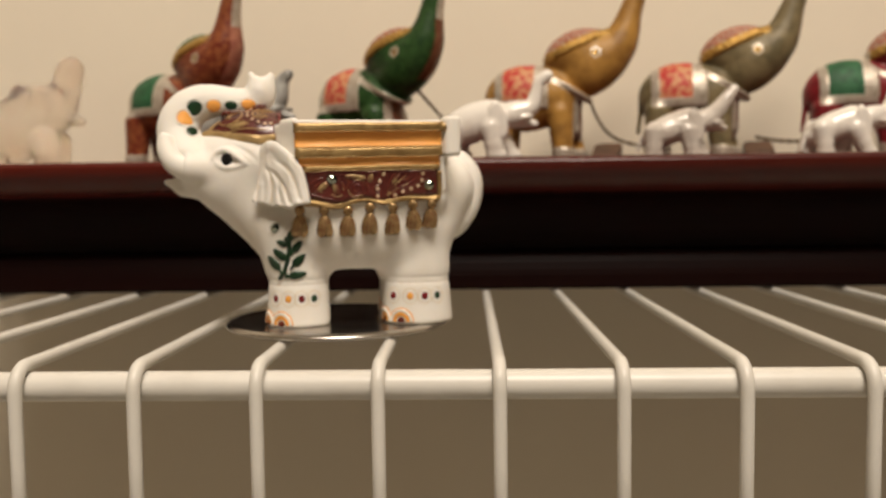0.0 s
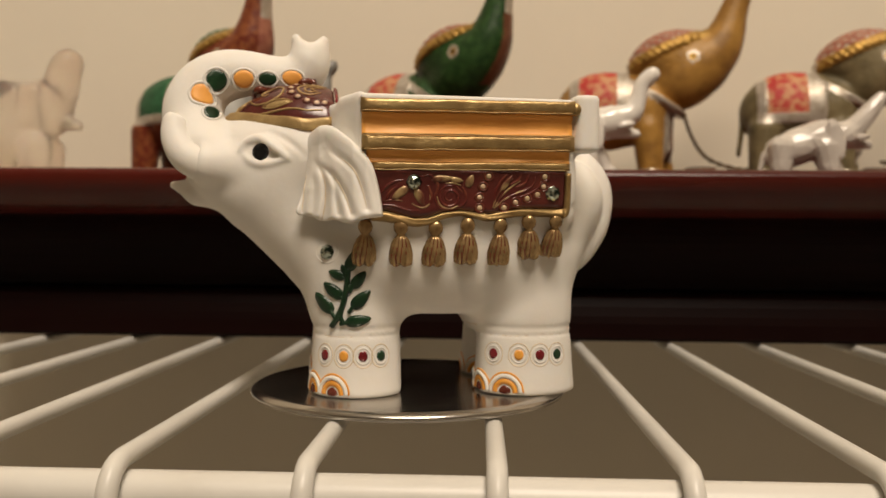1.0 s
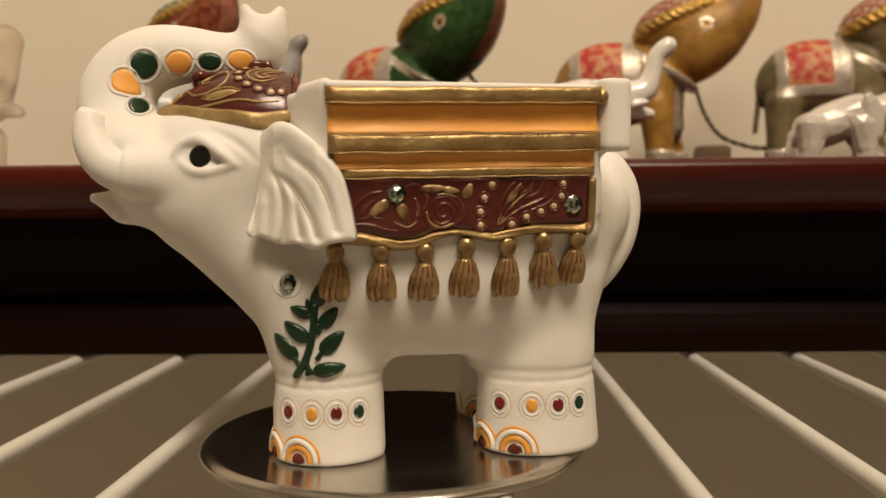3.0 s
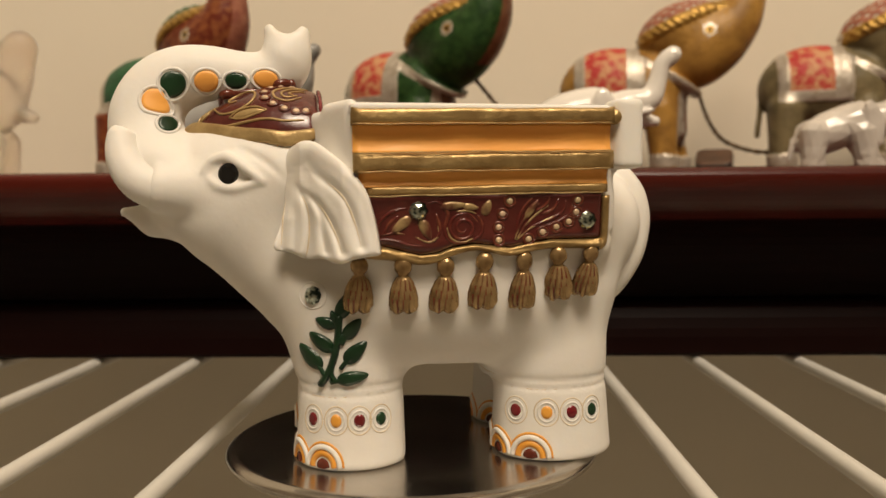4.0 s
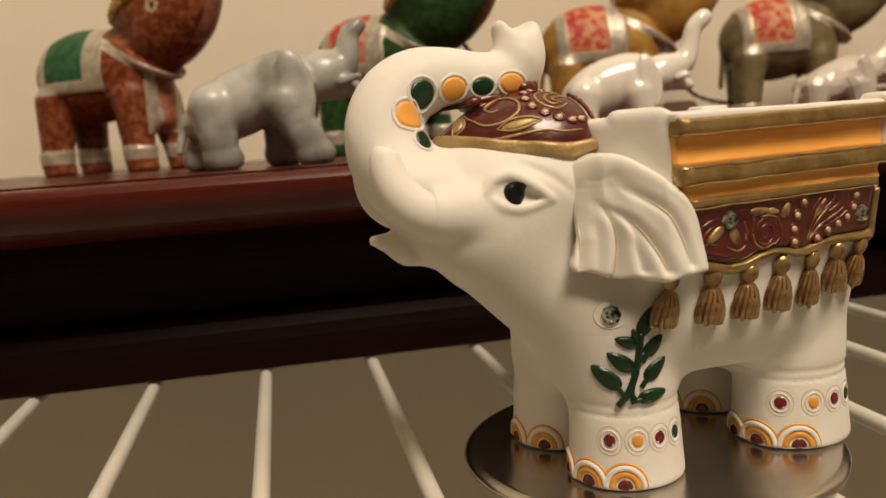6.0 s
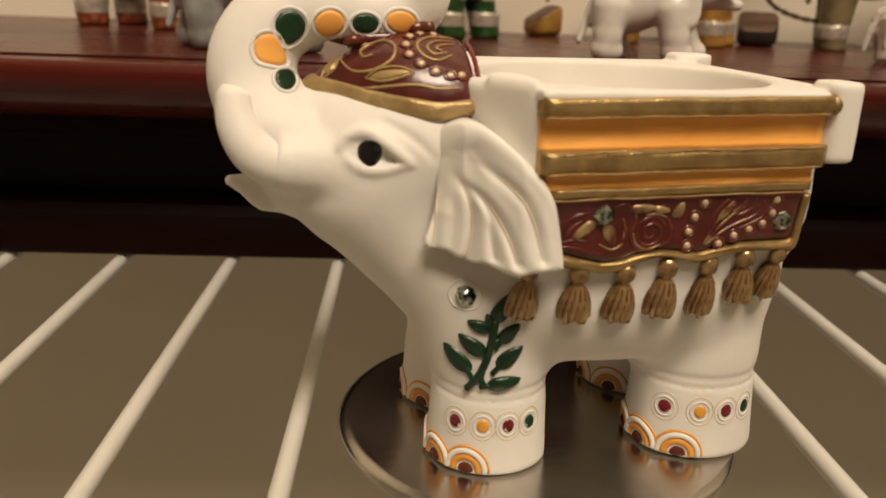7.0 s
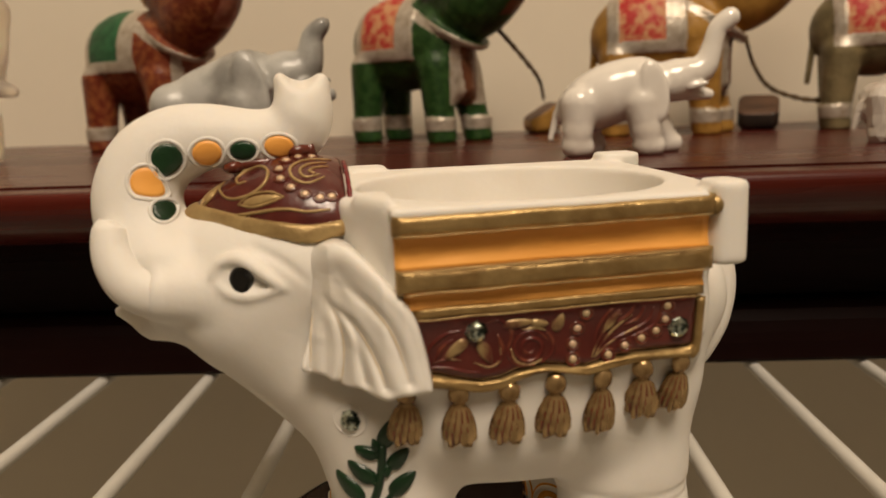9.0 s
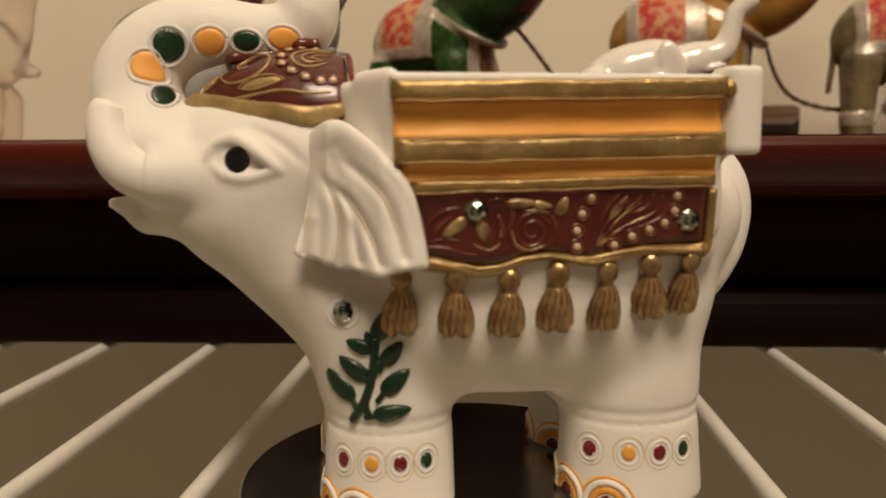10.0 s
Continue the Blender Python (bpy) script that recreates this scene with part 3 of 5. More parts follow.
cloth_patch(-9.5, 22.9, hem, 41.3, 0.75, 60, 16, "saddle_cloth", BURGUNDY, "glossy burgundy saddle cloth with gilt scrollwork")
def ribbon(u0, u1, low, high, thick, n, name, mat, label):
    """Moulded strip laid on the flank between two wavy lines."""
    rows_ = 8
    uv, hs = [], []
    for i in range(n + 1):
        u = u0 + (u1 - u0) * i / n
        for j in range(rows_ + 1):
            t = j / rows_
            uv.append((u, low(u) + (high(u) - low(u)) * t))
            end = min(1.0, min(i, n - i) / 2.0)
            hs.append(end * (thick * math.sqrt(max(0.0, 1 - abs(2 * t - 1) ** 3)) + 0.12 * math.sin(t * 9 + u * 0.5)) - 0.25 * (j in (0, rows_)))
    q, nrm = march(elephant, *from_side(uv))
    front = q + np.array([0.0, -1.0, 0.0]) * np.array(hs)[:, None]
    verts = front.tolist() + (q + np.array([0.0, 0.9, 0.0])).tolist()
    m = rows_ + 1
    faces = [(a, a + m, a + m + 1, a + 1) for a in (i * m + j for i in range(n) for j in range(rows_))]
    k = len(uv)
    rim = [i * m for i in range(n + 1)] + [n * m + j for j in range(1, m)] + [i * m + rows_ for i in range(n - 1, -1, -1)] + list(range(rows_ - 1, 0, -1))
    faces += [(a, c, c + k, a + k) for a, c in zip(rim, rim[1:] + rim[:1])]
    return piece(name, (verts, faces), mat, holder, label)


ribbon(-8.8, 23.4, hem_low, lambda u: hem(u) + 0.1, 1.05, 80, "cloth_trim", GOLD, "wavy gold hem of the saddle cloth")
piece("cloth_trim", stroke(elephant, from_side, [(22.4, 34.0), (23.0, 34.5), (23.2, 36.0), (23.2, 38.5), (23.1, 40.8)], 0.55, 0.35, 4, sides=10), GOLD, holder, "gold side edge of the saddle cloth")
for z_, y_, x0_, x1_ in ((46.35, -20.75, -10.0, 23.2), (44.0, -20.6, -9.6, 23.0), (49.9, -20.65, -10.2, 23.2), (41.0, -19.6, -8.2, 22.6)):
    line = [(x, y_ + 0.12 * noise.noise(Vector((x * 0.3, z_, 1))), z_ + 0.012 * (x - 6.5) + 0.12 * noise.noise(Vector((x * 0.25, z_, 5)))) for x in np.linspace(x0_, x1_, 50)]
    piece("band_edge", tube_mesh(line, [0.09 + 0.04 * noise.noise(Vector((x * 0.8, z_, 9))) for x in range(50)], 6), GOLD_BRIGHT, holder, "pale edge line of a gold strip")


def spiral(cx, cz, r, turns, phase=0.0, sign=1):
    return [(cx + r * (1 - 0.8 * t) * math.cos(phase + sign * turns * 2 * math.pi * t), cz + r * (1 - 0.8 * t) * math.sin(phase + sign * turns * 2 * math.pi * t)) for t in np.linspace(0, 1, 16)]


CL = 0.72
RELIEF = material("raised_burgundy", (0.10, 0.016, 0.012), 0.24, second=(0.18, 0.05, 0.025), grain=420, bump=0.2, coat=0.15, mix=(0.5, 0.72))
scroll, gilt = [], []
for nodes in (spiral(3.9, 36.7, 2.1, 1.9, 0.4), [(-1.0, 39.9), (0.6, 40.2), (1.9, 38.6), (1.5, 36.4), (2.4, 34.9), (4.4, 34.7)], [(-7.4, 35.6), (-6.8, 37.6), (-5.2, 39.0), (-3.4, 39.4)],
              [(-7.0, 35.4), (-5.0, 35.2), (-3.2, 34.6), (-1.4, 34.4)], [(-6.2, 36.0), (-5.6, 37.4), (-4.4, 38.4)], [(0.4, 38.6), (0.9, 36.6), (0.2, 34.8)],
              [(17.6, 40.4), (17.2, 38.8), (15.6, 37.8), (13.4, 36.9), (11.4, 35.4)], [(16.6, 40.6), (16.0, 39.2), (14.4, 38.4)], [(15.4, 40.7), (14.8, 39.6), (13.4, 38.8)], [(18.6, 40.7), (18.2, 38.6), (16.8, 37.5), (14.8, 36.8)],
              [(11.0, 35.2), (11.2, 37.6), (12.0, 39.4), (13.0, 40.6)], [(5.8, 38.4), (6.4, 37.2), (6.2, 35.8), (5.0, 34.9)]):
    scroll.append(stroke(elephant, from_side, nodes, 0.27, CL - 0.06, 5, True))
piece("raised_scrollwork", join(scroll), RELIEF, holder, "raised burgundy scrolls on the cloth")
for nodes in ([(10.7, 35.0), (11.4, 36.8), (12.6, 38.6), (14.0, 39.9)], [(11.0, 35.0), (12.6, 36.4), (14.8, 37.6), (16.6, 38.4)], [(10.9, 35.0), (12.2, 37.0), (13.8, 38.6), (15.2, 39.6)],
              [(-6.6, 35.9), (-5.0, 36.2), (-3.6, 36.0)], [(-2.2, 35.6), (-0.6, 34.9), (0.6, 35.6), (0.7, 37.2)], [(3.0, 38.9), (4.4, 39.0), (5.6, 38.6)], [(1.8, 36.8), (2.3, 35.4), (3.7, 34.8), (5.2, 35.3)]):
    gilt.append(stroke(elephant, from_side, nodes, 0.15, CL + 0.02, 5, True))
piece("gilt_scrollwork", join(gilt), RUBBED, holder, "worn gilt feather lines")
for c, l, w, a in (((-4.1, 37.2), 1.9, 0.75, 220), ((-0.9, 36.6), 1.7, 0.8, -66), ((2.6, 39.7), 2.0, 0.62, 4), ((4.9, 39.5), 1.2, 0.5, -8), ((7.0, 39.4), 1.25, 0.72, 68), ((13.0, 39.2), 1.7, 0.5, 56)):
    piece("gilt_petal", dome(elephant, from_side, c, leaf_shape(l, w), 0.35, 4, 14, lift=CL - 0.05, turn=a), RUBBED, holder)
for c in ((10.0, 40.2), (9.1, 38.5), (8.6, 36.7), (8.6, 35.0), (12.6, 35.1), (14.5, 36.0), (16.4, 36.7), (18.1, 37.4), (19.1, 38.7), (19.2, 40.3)):
    piece("gilt_bead", dome(elephant, from_side, c, oval(0.5, 0.5), 0.3, 4, 12, lift=CL - 0.05), PALE_GILT, holder)
    piece("bead_rim", stroke(elephant, from_side, [(c[0] + 0.68 * math.cos(a), c[1] + 0.68 * math.sin(a)) for a in np.linspace(0, 2 * math.pi, 11)], 0.21, CL - 0.01, 3), TOE_BROWN, holder)


def gem(radius, depth):
    n = 8
    verts = [(radius * math.cos(2 * math.pi * i / n), -0.0, radius * math.sin(2 * math.pi * i / n)) for i in range(n)]
    verts += [(radius * 0.72 * math.cos(2 * math.pi * (i + 0.5) / n), -depth * 0.65, radius * 0.72 * math.sin(2 * math.pi * (i + 0.5) / n)) for i in range(n)]
    verts += [(radius * 0.4 * math.cos(2 * math.pi * i / n), -depth, radius * 0.4 * math.sin(2 * math.pi * i / n)) for i in range(n)]
    faces = []
    for r in (0, n):
        for i in range(n):
            k = (i + 1) % n
            if r == 0:
                faces += [(i, k, n + i), (n + i, k, n + k)]
            else:
                faces += [(n + i, 2 * n + k, 2 * n + i), (n + i, n + k, 2 * n + k)]
    faces.append(tuple(2 * n + i for i in range(n)))
    return verts, faces


gem_mesh = mesh_from("rhinestone", *gem(1.3, 0.8), [GEM], smooth=False)
for (u, w), up in (((-1.9, 39.05), CL), ((20.7, 37.6), CL), ((-15.2, 27.8), 0.0)):
    q, nrm = march(elephant, *from_side([(u, w)]))
    ob = part("rhinestone", gem_mesh, holder, "pale green faceted rhinestone")
    ob.location = (q[0] + nrm[0] * up) * 0.001
    ob.rotation_euler = Vector((0, -1, 0)).rotation_difference(Vector(nrm[0])).to_euler()
piece("rhinestone_ring", stroke(elephant, from_side, [(-15.2 + 1.75 * math.cos(a), 27.8 + 1.75 * math.sin(a)) for a in np.linspace(0, 2 * math.pi, 13)], 0.13, -0.03, 4), BISQUE, holder)


# tassels
def tassel():
    sides, rows_ = 60, []
    for r, z in ((0.25, 1.5), (0.55, 1.45), (0.95, 1.05), (1.18, 0.4), (1.1, -0.25), (0.75, -0.75), (0.62, -0.95), (0.95, -1.25), (1.30, -1.8), (1.62, -2.8), (1.82, -3.9), (1.85, -4.9), (1.70, -5.5), (1.25, -5.7), (0.2, -5.6)):
        rows_.append((r, z))
    verts = []
    for r, z in rows_:
        for j in range(sides):
            a = 2 * math.pi * j / sides
            depth = 0.40 * min(1.0, max(0.0, (-z - 0.9) / 1.5))
            rr = r * (1 + depth * (abs(math.cos(6 * a + 0.5 * math.sin(z * 0.9))) - 0.75) * 0.9)
            zz = z + (0.28 * math.cos(5 * a + 1) if z < -5.2 else 0)
            verts.append((rr * math.cos(a) + (0.05 * z if z < -2 else 0) * 0.3, 0.72 * rr * math.sin(a), zz))
    faces = [(i * sides + j, (i + 1) * sides + j, (i + 1) * sides + (j + 1) % sides, i * sides + (j + 1) % sides) for i in range(len(rows_) - 1) for j in range(sides)]
    faces += [tuple(range(sides)), tuple((len(rows_) - 1) * sides + j for j in range(sides))[::-1]]
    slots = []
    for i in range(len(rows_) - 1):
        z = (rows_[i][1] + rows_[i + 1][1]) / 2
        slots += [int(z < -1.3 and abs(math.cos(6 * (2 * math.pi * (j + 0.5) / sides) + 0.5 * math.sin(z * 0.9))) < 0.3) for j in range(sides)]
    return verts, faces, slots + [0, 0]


tv, tf, ts = tassel()
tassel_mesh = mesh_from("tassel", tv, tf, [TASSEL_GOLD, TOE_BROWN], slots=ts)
for u, w in ((-9.3, 31.7), (-3.8, 31.6), (1.7, 31.5), (6.8, 32.0), (12.2, 32.0), (16.9, 32.6), (21.5, 32.8)):
    q, nrm = march(elephant, *from_side([(u, w), (u, w - 4.7)]))
    ob = part("tassel", tassel_mesh, holder, "moulded gold tassel with a bead")
    ob.location = Vector((u, q[0][1] - 0.55, w)) * 0.001
    lean = max(-16.0, min(16.0, math.degrees(math.atan2(q[1][1] - q[0][1], 4.7))))
    ob.rotation_euler = (radians(lean), radians(random.uniform(-4, 4)), random.uniform(-0.35, 0.35))
    ob.scale = (1, 1, random.uniform(0.95, 1.06))


# ear: a thick fan that hangs from the side of the head, its folds meeting at a hub
EAR_HUB = (-17.2, 42.6)
EAR_EDGE = smooth_line([(-19.9, 33.8, 0), (-18.8, 33.75, 0), (-17.7, 33.5, 0), (-16.5, 32.95, 0), (-15.5, 32.8, 0), (-14.4, 32.98, 0), (-13.6, 32.85, 0), (-12.7, 32.5, 0), (-11.6, 32.4, 0), (-10.5, 32.85, 0), (-9.1, 33.2, 0), (-7.8, 33.35, 0), (-7.05, 33.55, 0),
                        (-6.95, 34.2, 0), (-7.2, 36.0, 0), (-7.7, 38.7, 0), (-8.35, 41.1, 0), (-9.5, 43.1, 0), (-11.1, 44.9, 0), (-12.75, 46.5, 0), (-14.4, 47.8, 0), (-15.9, 48.2, 0), (-17.3, 47.7, 0), (-18.5, 46.7, 0), (-19.3, 45.5, 0), (-19.35, 44.5, 0),
                        (-18.9, 43.5, 0), (-18.6, 41.4, 0), (-18.9, 38.6, 0), (-19.7, 35.9, 0), (-20.2, 34.5, 0), (-19.9, 33.8, 0)], 8)
EAR_OUT = ([-20.5, -19, -17.4, -15.5, -13.5, -11.5, -9.5, -7], [11.9, 12.1, 13.1, 14.8, 17.0, 19.3, 20.5, 20.9])
FOLDS = [[(-18.1, 42.0), (-18.7, 39.3), (-18.95, 37.3), (-19.2, 34.3)],
         [(-17.3, 42.9), (-16.4, 41.1), (-15.6, 38.9), (-15.5, 36.3), (-15.8, 34.0), (-16.1, 32.9)],
         [(-16.5, 42.0), (-15.0, 40.3), (-14.2, 38.6), (-13.9, 36.6), (-13.5, 33.9)],
         [(-16.0, 41.9), (-14.4, 40.0), (-13.3, 38.3), (-12.2, 35.8), (-11.6, 33.8)],
         [(-16.1, 44.5), (-13.7, 43.0), (-11.9, 41.4), (-10.9, 39.9), (-10.0, 37.5), (-9.3, 34.6)]]
FOLD_DEPTH = [0.42, 0.62, 0.42, 0.46, 0.34]
FOLDS = [np.array([q[:2] for q in smooth_line([(a, b, 0) for a, b in fold], 6)]) for fold in FOLDS]
EAR_RIM = np.array([q[:2] for q in EAR_EDGE])


def line_gap(q, line):
    """Distance of the places q from a line, and how far along it (0 to 1) each is nearest."""
    a, d = line[:-1], np.diff(line, axis=0)
    w = q[:, None] - a[None]
    t = np.clip((w * d).sum(2) / np.maximum((d * d).sum(1), 1e-9), 0, 1)
    g = np.linalg.norm(w - t[..., None] * d, axis=2)
    k = g.argmin(1)
    return g[np.arange(len(q)), k], (k + t[np.arange(len(q)), k]) / len(a)


def ear_height(q):
    """How far the ear's outer face stands out at the places q = (x, z)."""
    q = np.asarray(q, float)
    x, z = q[:, 0], q[:, 1]
    y = np.interp(x, *EAR_OUT)
    y -= 2.9 * np.clip((z - 38.0) / 6, 0, 1) * np.clip((-16.6 - x) / 2.2, 0, 1)
    # the panels flare where they reach the lower edge
    y += 0.35 * np.clip((37.0 - z) / 4, 0, 1)
    for fold, deep in zip(FOLDS, FOLD_DEPTH):
        g, s = line_gap(q, fold)
        end = np.clip(s / 0.22, 0.0, 1) * (0.7 + 0.3 * s)
        y -= deep * end * np.exp(-(g / 0.42) ** 2)
        y += 0.45 * deep * end * np.exp(-((g - 1.0) / 0.55) ** 2)
    # a hollow inside the thick rolled rim
    g, s = line_gap(q, EAR_RIM)
    top = np.clip((z - 40.0) / 4.0, 0, 1)
    y -= 0.35 * top * np.exp(-((g - 3.0) / 0.9) ** 2)
    r = 0.7 + 0.7 * top
    y -= r * (1 - np.sqrt(np.clip(1 - (1 - np.clip(g / r, 0, 1)) ** 2, 0, 1)))
    return y


def ear(sy):
    """Fluted fan with a rounded edge and a thick top."""
    n, rings = len(EAR_RIM) - 1, [1 - (1 - k / 40) ** 1.5 for k in range(41)]
    hub = np.array(EAR_HUB)
    q = np.concatenate([hub + (EAR_RIM[:-1] - hub) * max(r, 0.004) for r in rings])
    y = ear_height(q)
    thick = 1.4 + 3.6 * np.clip((q[:, 1] - 38) / 6, 0, 1)
    outer = [(x, sy * h, z) for (x, z), h in zip(q, y)]
    inner = [(x + 0.2, sy * (float(h) - t), z) for (x, z), h, t in zip(q, np.interp(q[:, 0], *EAR_OUT), thick)]
    m = len(q)
    faces = []
    for back in (0, m):
        faces += [(back + i * n + j, back + i * n + (j + 1) % n, back + (i + 1) * n + (j + 1) % n, back + (i + 1) * n + j) for i in range(40) for j in range(n)]
    faces += [(40 * n + j, 40 * n + (j + 1) % n, m + 40 * n + (j + 1) % n, m + 40 * n + j) for j in range(n)]
    return outer + inner, faces


for sy in (-1, 1):
    flap = piece("ear", ear(sy), BISQUE, holder, "fluted white fan-shaped ear with a wavy edge")
    for fold in FOLDS[:2] + FOLDS[3:]:
        run = fold[len(fold) // 5:]
        line = [(x, sy * (h + 0.02), z) for (x, z), h in zip(run, ear_height(run))]
        piece("crease_stain", tube_mesh(line, [0.02 + 0.10 * math.sin(math.pi * i / (len(run) - 1)) for i in range(len(run))], 6), WEAR, flap, "tan stain in an ear crease")


# tusks
for sy in (-1, 1):
    line = smooth_line([(-33.6, sy * 4.4, 42.0), (-36.2, sy * 4.9, 42.3), (-38.7, sy * 4.7, 43.9), (-40.2, sy * 3.8, 46.8), (-40.5, sy * 3.0, 49.6), (-40.3, sy * 2.7, 50.6)], 6)
    radii = np.interp(np.linspace(0, 1, len(line)), [0, 0.3, 0.55, 0.8, 0.93, 0.98, 1], [2.9, 2.75, 2.45, 1.9, 1.3, 0.8, 0.2])
    piece("tusk", tube_mesh(line, radii, 20), BISQUE, holder, "short upturned white tusk")


# cap
def capline(p):
    """Drop-shaped dome, narrow at the brow and broad at the neck."""
    w = np.interp(p[0], [-33, -28, -22, -15], [0.42, 0.66, 0.92, 1.08])
    d = ellipsoid([p[0], 1.0 + (p[1] - 1.0) / w, p[2]], (-19.4, 1.0, 48.4), (13.2, 10.2, 8.4)) * 0.8
    return smax(d, (p[2] - 51.4 - 0.6 * (p[0] + 32)) * 0.86, 1.2)


CAP_X = [-34, -31, -27.5, -25, -23.5, -21, -18.3, -15.7, -13]
CAP_LOW = [49.9, 49.7, 49.2, 48.5, 48.2, 48.2, 47.5, 48.2, 48.7]
CAP_UP = [51.9, 51.7, 51.1, 50.6, 50.4, 50.1, 49.7, 50.0, 50.4]


def soft_interp(x, ys):
    return sum(np.interp(x + o, CAP_X, ys) for o in (-1.2, -0.6, 0, 0.6, 1.2)) / 5


def cap(p):
    x, y, z = p
    d = smax(capline(p), soft_interp(x, CAP_LOW) + 0.4 - z, 0.4)
    return smax(d, x + 13.9, 0.6)


def cap_hem(p):
    x, y, z = p
    shell = smax(capline(p) - 0.45 - 0.10 * np.sin(x * 1.1 + z), -(capline(p) + 0.8), 0.2)
    d = smax(shell, z - soft_interp(x, CAP_UP), 0.35)
    d = smax(d, soft_interp(x, CAP_LOW) - z, 0.35)
    return smax(d, x + 14.2, 0.4)


v, f = net(cap, (-35, -12.4, 44), (-12, 14.4, 59), 0.36)
head_cap = part("head_cap", mesh_from("head_cap", v, f, [BURGUNDY]), holder, "glossy burgundy cap with gilt scrolls")
v, f = net(cap_hem, (-36, -13.4, 45), (-13, 15.4, 54), 0.34)
part("cap_trim", mesh_from("cap_trim", v, f, [GOLD_BRIGHT]), head_cap, "gold wavy cap edge")


def from_front(uv):
    """Slanting view of the cap: (u, v) across and up at its front."""
    uv = np.asarray(uv, float)
    c, q = math.cos(radians(32)), math.sin(radians(32))
    return np.stack([uv[:, 0], np.full(len(uv), -5.0 - 36 * c), uv[:, 1] + 36 * q], 1), np.tile([0.0, c, -q], (len(uv), 1))


capscroll = []
for nodes, r in (([(-27.7, 57.8), (-28.2, 55.6), (-27.2, 53.4), (-25.0, 52.8), (-23.0, 53.9), (-22.5, 56.1), (-23.4, 57.6), (-24.9, 57.6), (-26.1, 56.5), (-25.9, 55.2), (-25.0, 55.2)], 0.17),
                 ([(-15.2, 58.3), (-18.1, 58.0), (-19.9, 56.3), (-19.7, 54.2), (-18.1, 53.1), (-16.2, 54.1)], 0.16), ([(-15.8, 57.3), (-17.9, 56.8), (-18.9, 55.5), (-18.3, 54.2), (-16.7, 54.6)], 0.15),
                 ([(-15.6, 56.4), (-17.2, 56.0), (-17.9, 55.3), (-17.2, 54.9)], 0.13),
                 ([(-31.3, 54.4), (-29.4, 52.6), (-26.9, 50.9), (-23.8, 50.1), (-20.6, 49.6), (-18.4, 48.9), (-15.9, 48.9)], 0.17),
                 ([(-30.6, 53.6), (-30.0, 55.2), (-29.0, 56.8), (-28.0, 57.8)], 0.15), ([(-30.4, 53.6), (-29.2, 54.4), (-28.6, 55.8), (-28.0, 57.6)], 0.14),
                 ([(-26.0, 52.0), (-24.4, 52.8), (-22.4, 52.5), (-20.8, 51.4)], 0.14), ([(-26.0, 52.0), (-24.4, 51.0), (-22.4, 50.9), (-20.8, 51.4)], 0.14)):
    capscroll.append(stroke(capline, from_front, nodes, r * 1.25, 0.05, 6, True))
piece("gilt_scrollwork", join(capscroll), GOLD_BRIGHT, head_cap, "fine raised gilt spirals")
for c, l, w, a in (((-23.4, 51.7), 2.3, 0.75, -4), ((-29.2, 55.8), 1.9, 0.5, 58), ((-25.3, 58.8), 1.3, 0.5, 18)):
    piece("gilt_petal", dome(capline, from_front, c, leaf_shape(l, w), 0.2, 4, 16, lift=0.03, turn=a), GOLD_BRIGHT, head_cap)
for c in ((-17.4, 59.0), (-19.0, 59.0), (-20.4, 58.2), (-21.2, 56.3), (-21.1, 54.4), (-20.0, 52.7), (-18.5, 51.4), (-16.9, 50.7), (-15.6, 50.8)):
    piece("gilt_bead", dome(capline, from_front, c, oval(0.52, 0.5), 0.26, 4, 14, lift=0.04), PALE_GILT, head_cap)
    piece("bead_rim", stroke(capline, from_front, [(c[0] + 0.66 * math.cos(a), c[1] + 0.64 * math.sin(a)) for a in np.linspace(0, 2 * math.pi, 11)], 0.19, 0.06, 3), TOE_BROWN, head_cap)
# tattered red rim where the cap meets the cup block
rim = [(-13.7 + 0.15 * math.sin(3 * a), 1.0 + 10.0 * math.cos(a) * 0.98, 48.6 + 7.7 * math.sin(a)) for a in np.linspace(1.9, math.pi - 0.1, 26)]
piece("cap_rim", tube_mesh(rim, [0.3 + 0.15 * noise.noise(Vector((i * 0.7, 2, 5))) for i in range(26)], 8), RED_DOT, head_cap, "dark red rim at the back of the cap")

# petals along the trunk: flat enamel drops in raised white collars
def drop_shape(l, w, tail):
    return lambda t: (l * math.cos(t) * (1 + tail * max(0.0, -math.cos(t)) ** 2), w * math.sin(t) * (1 - 0.45 * tail * max(0.0, -math.cos(t))))


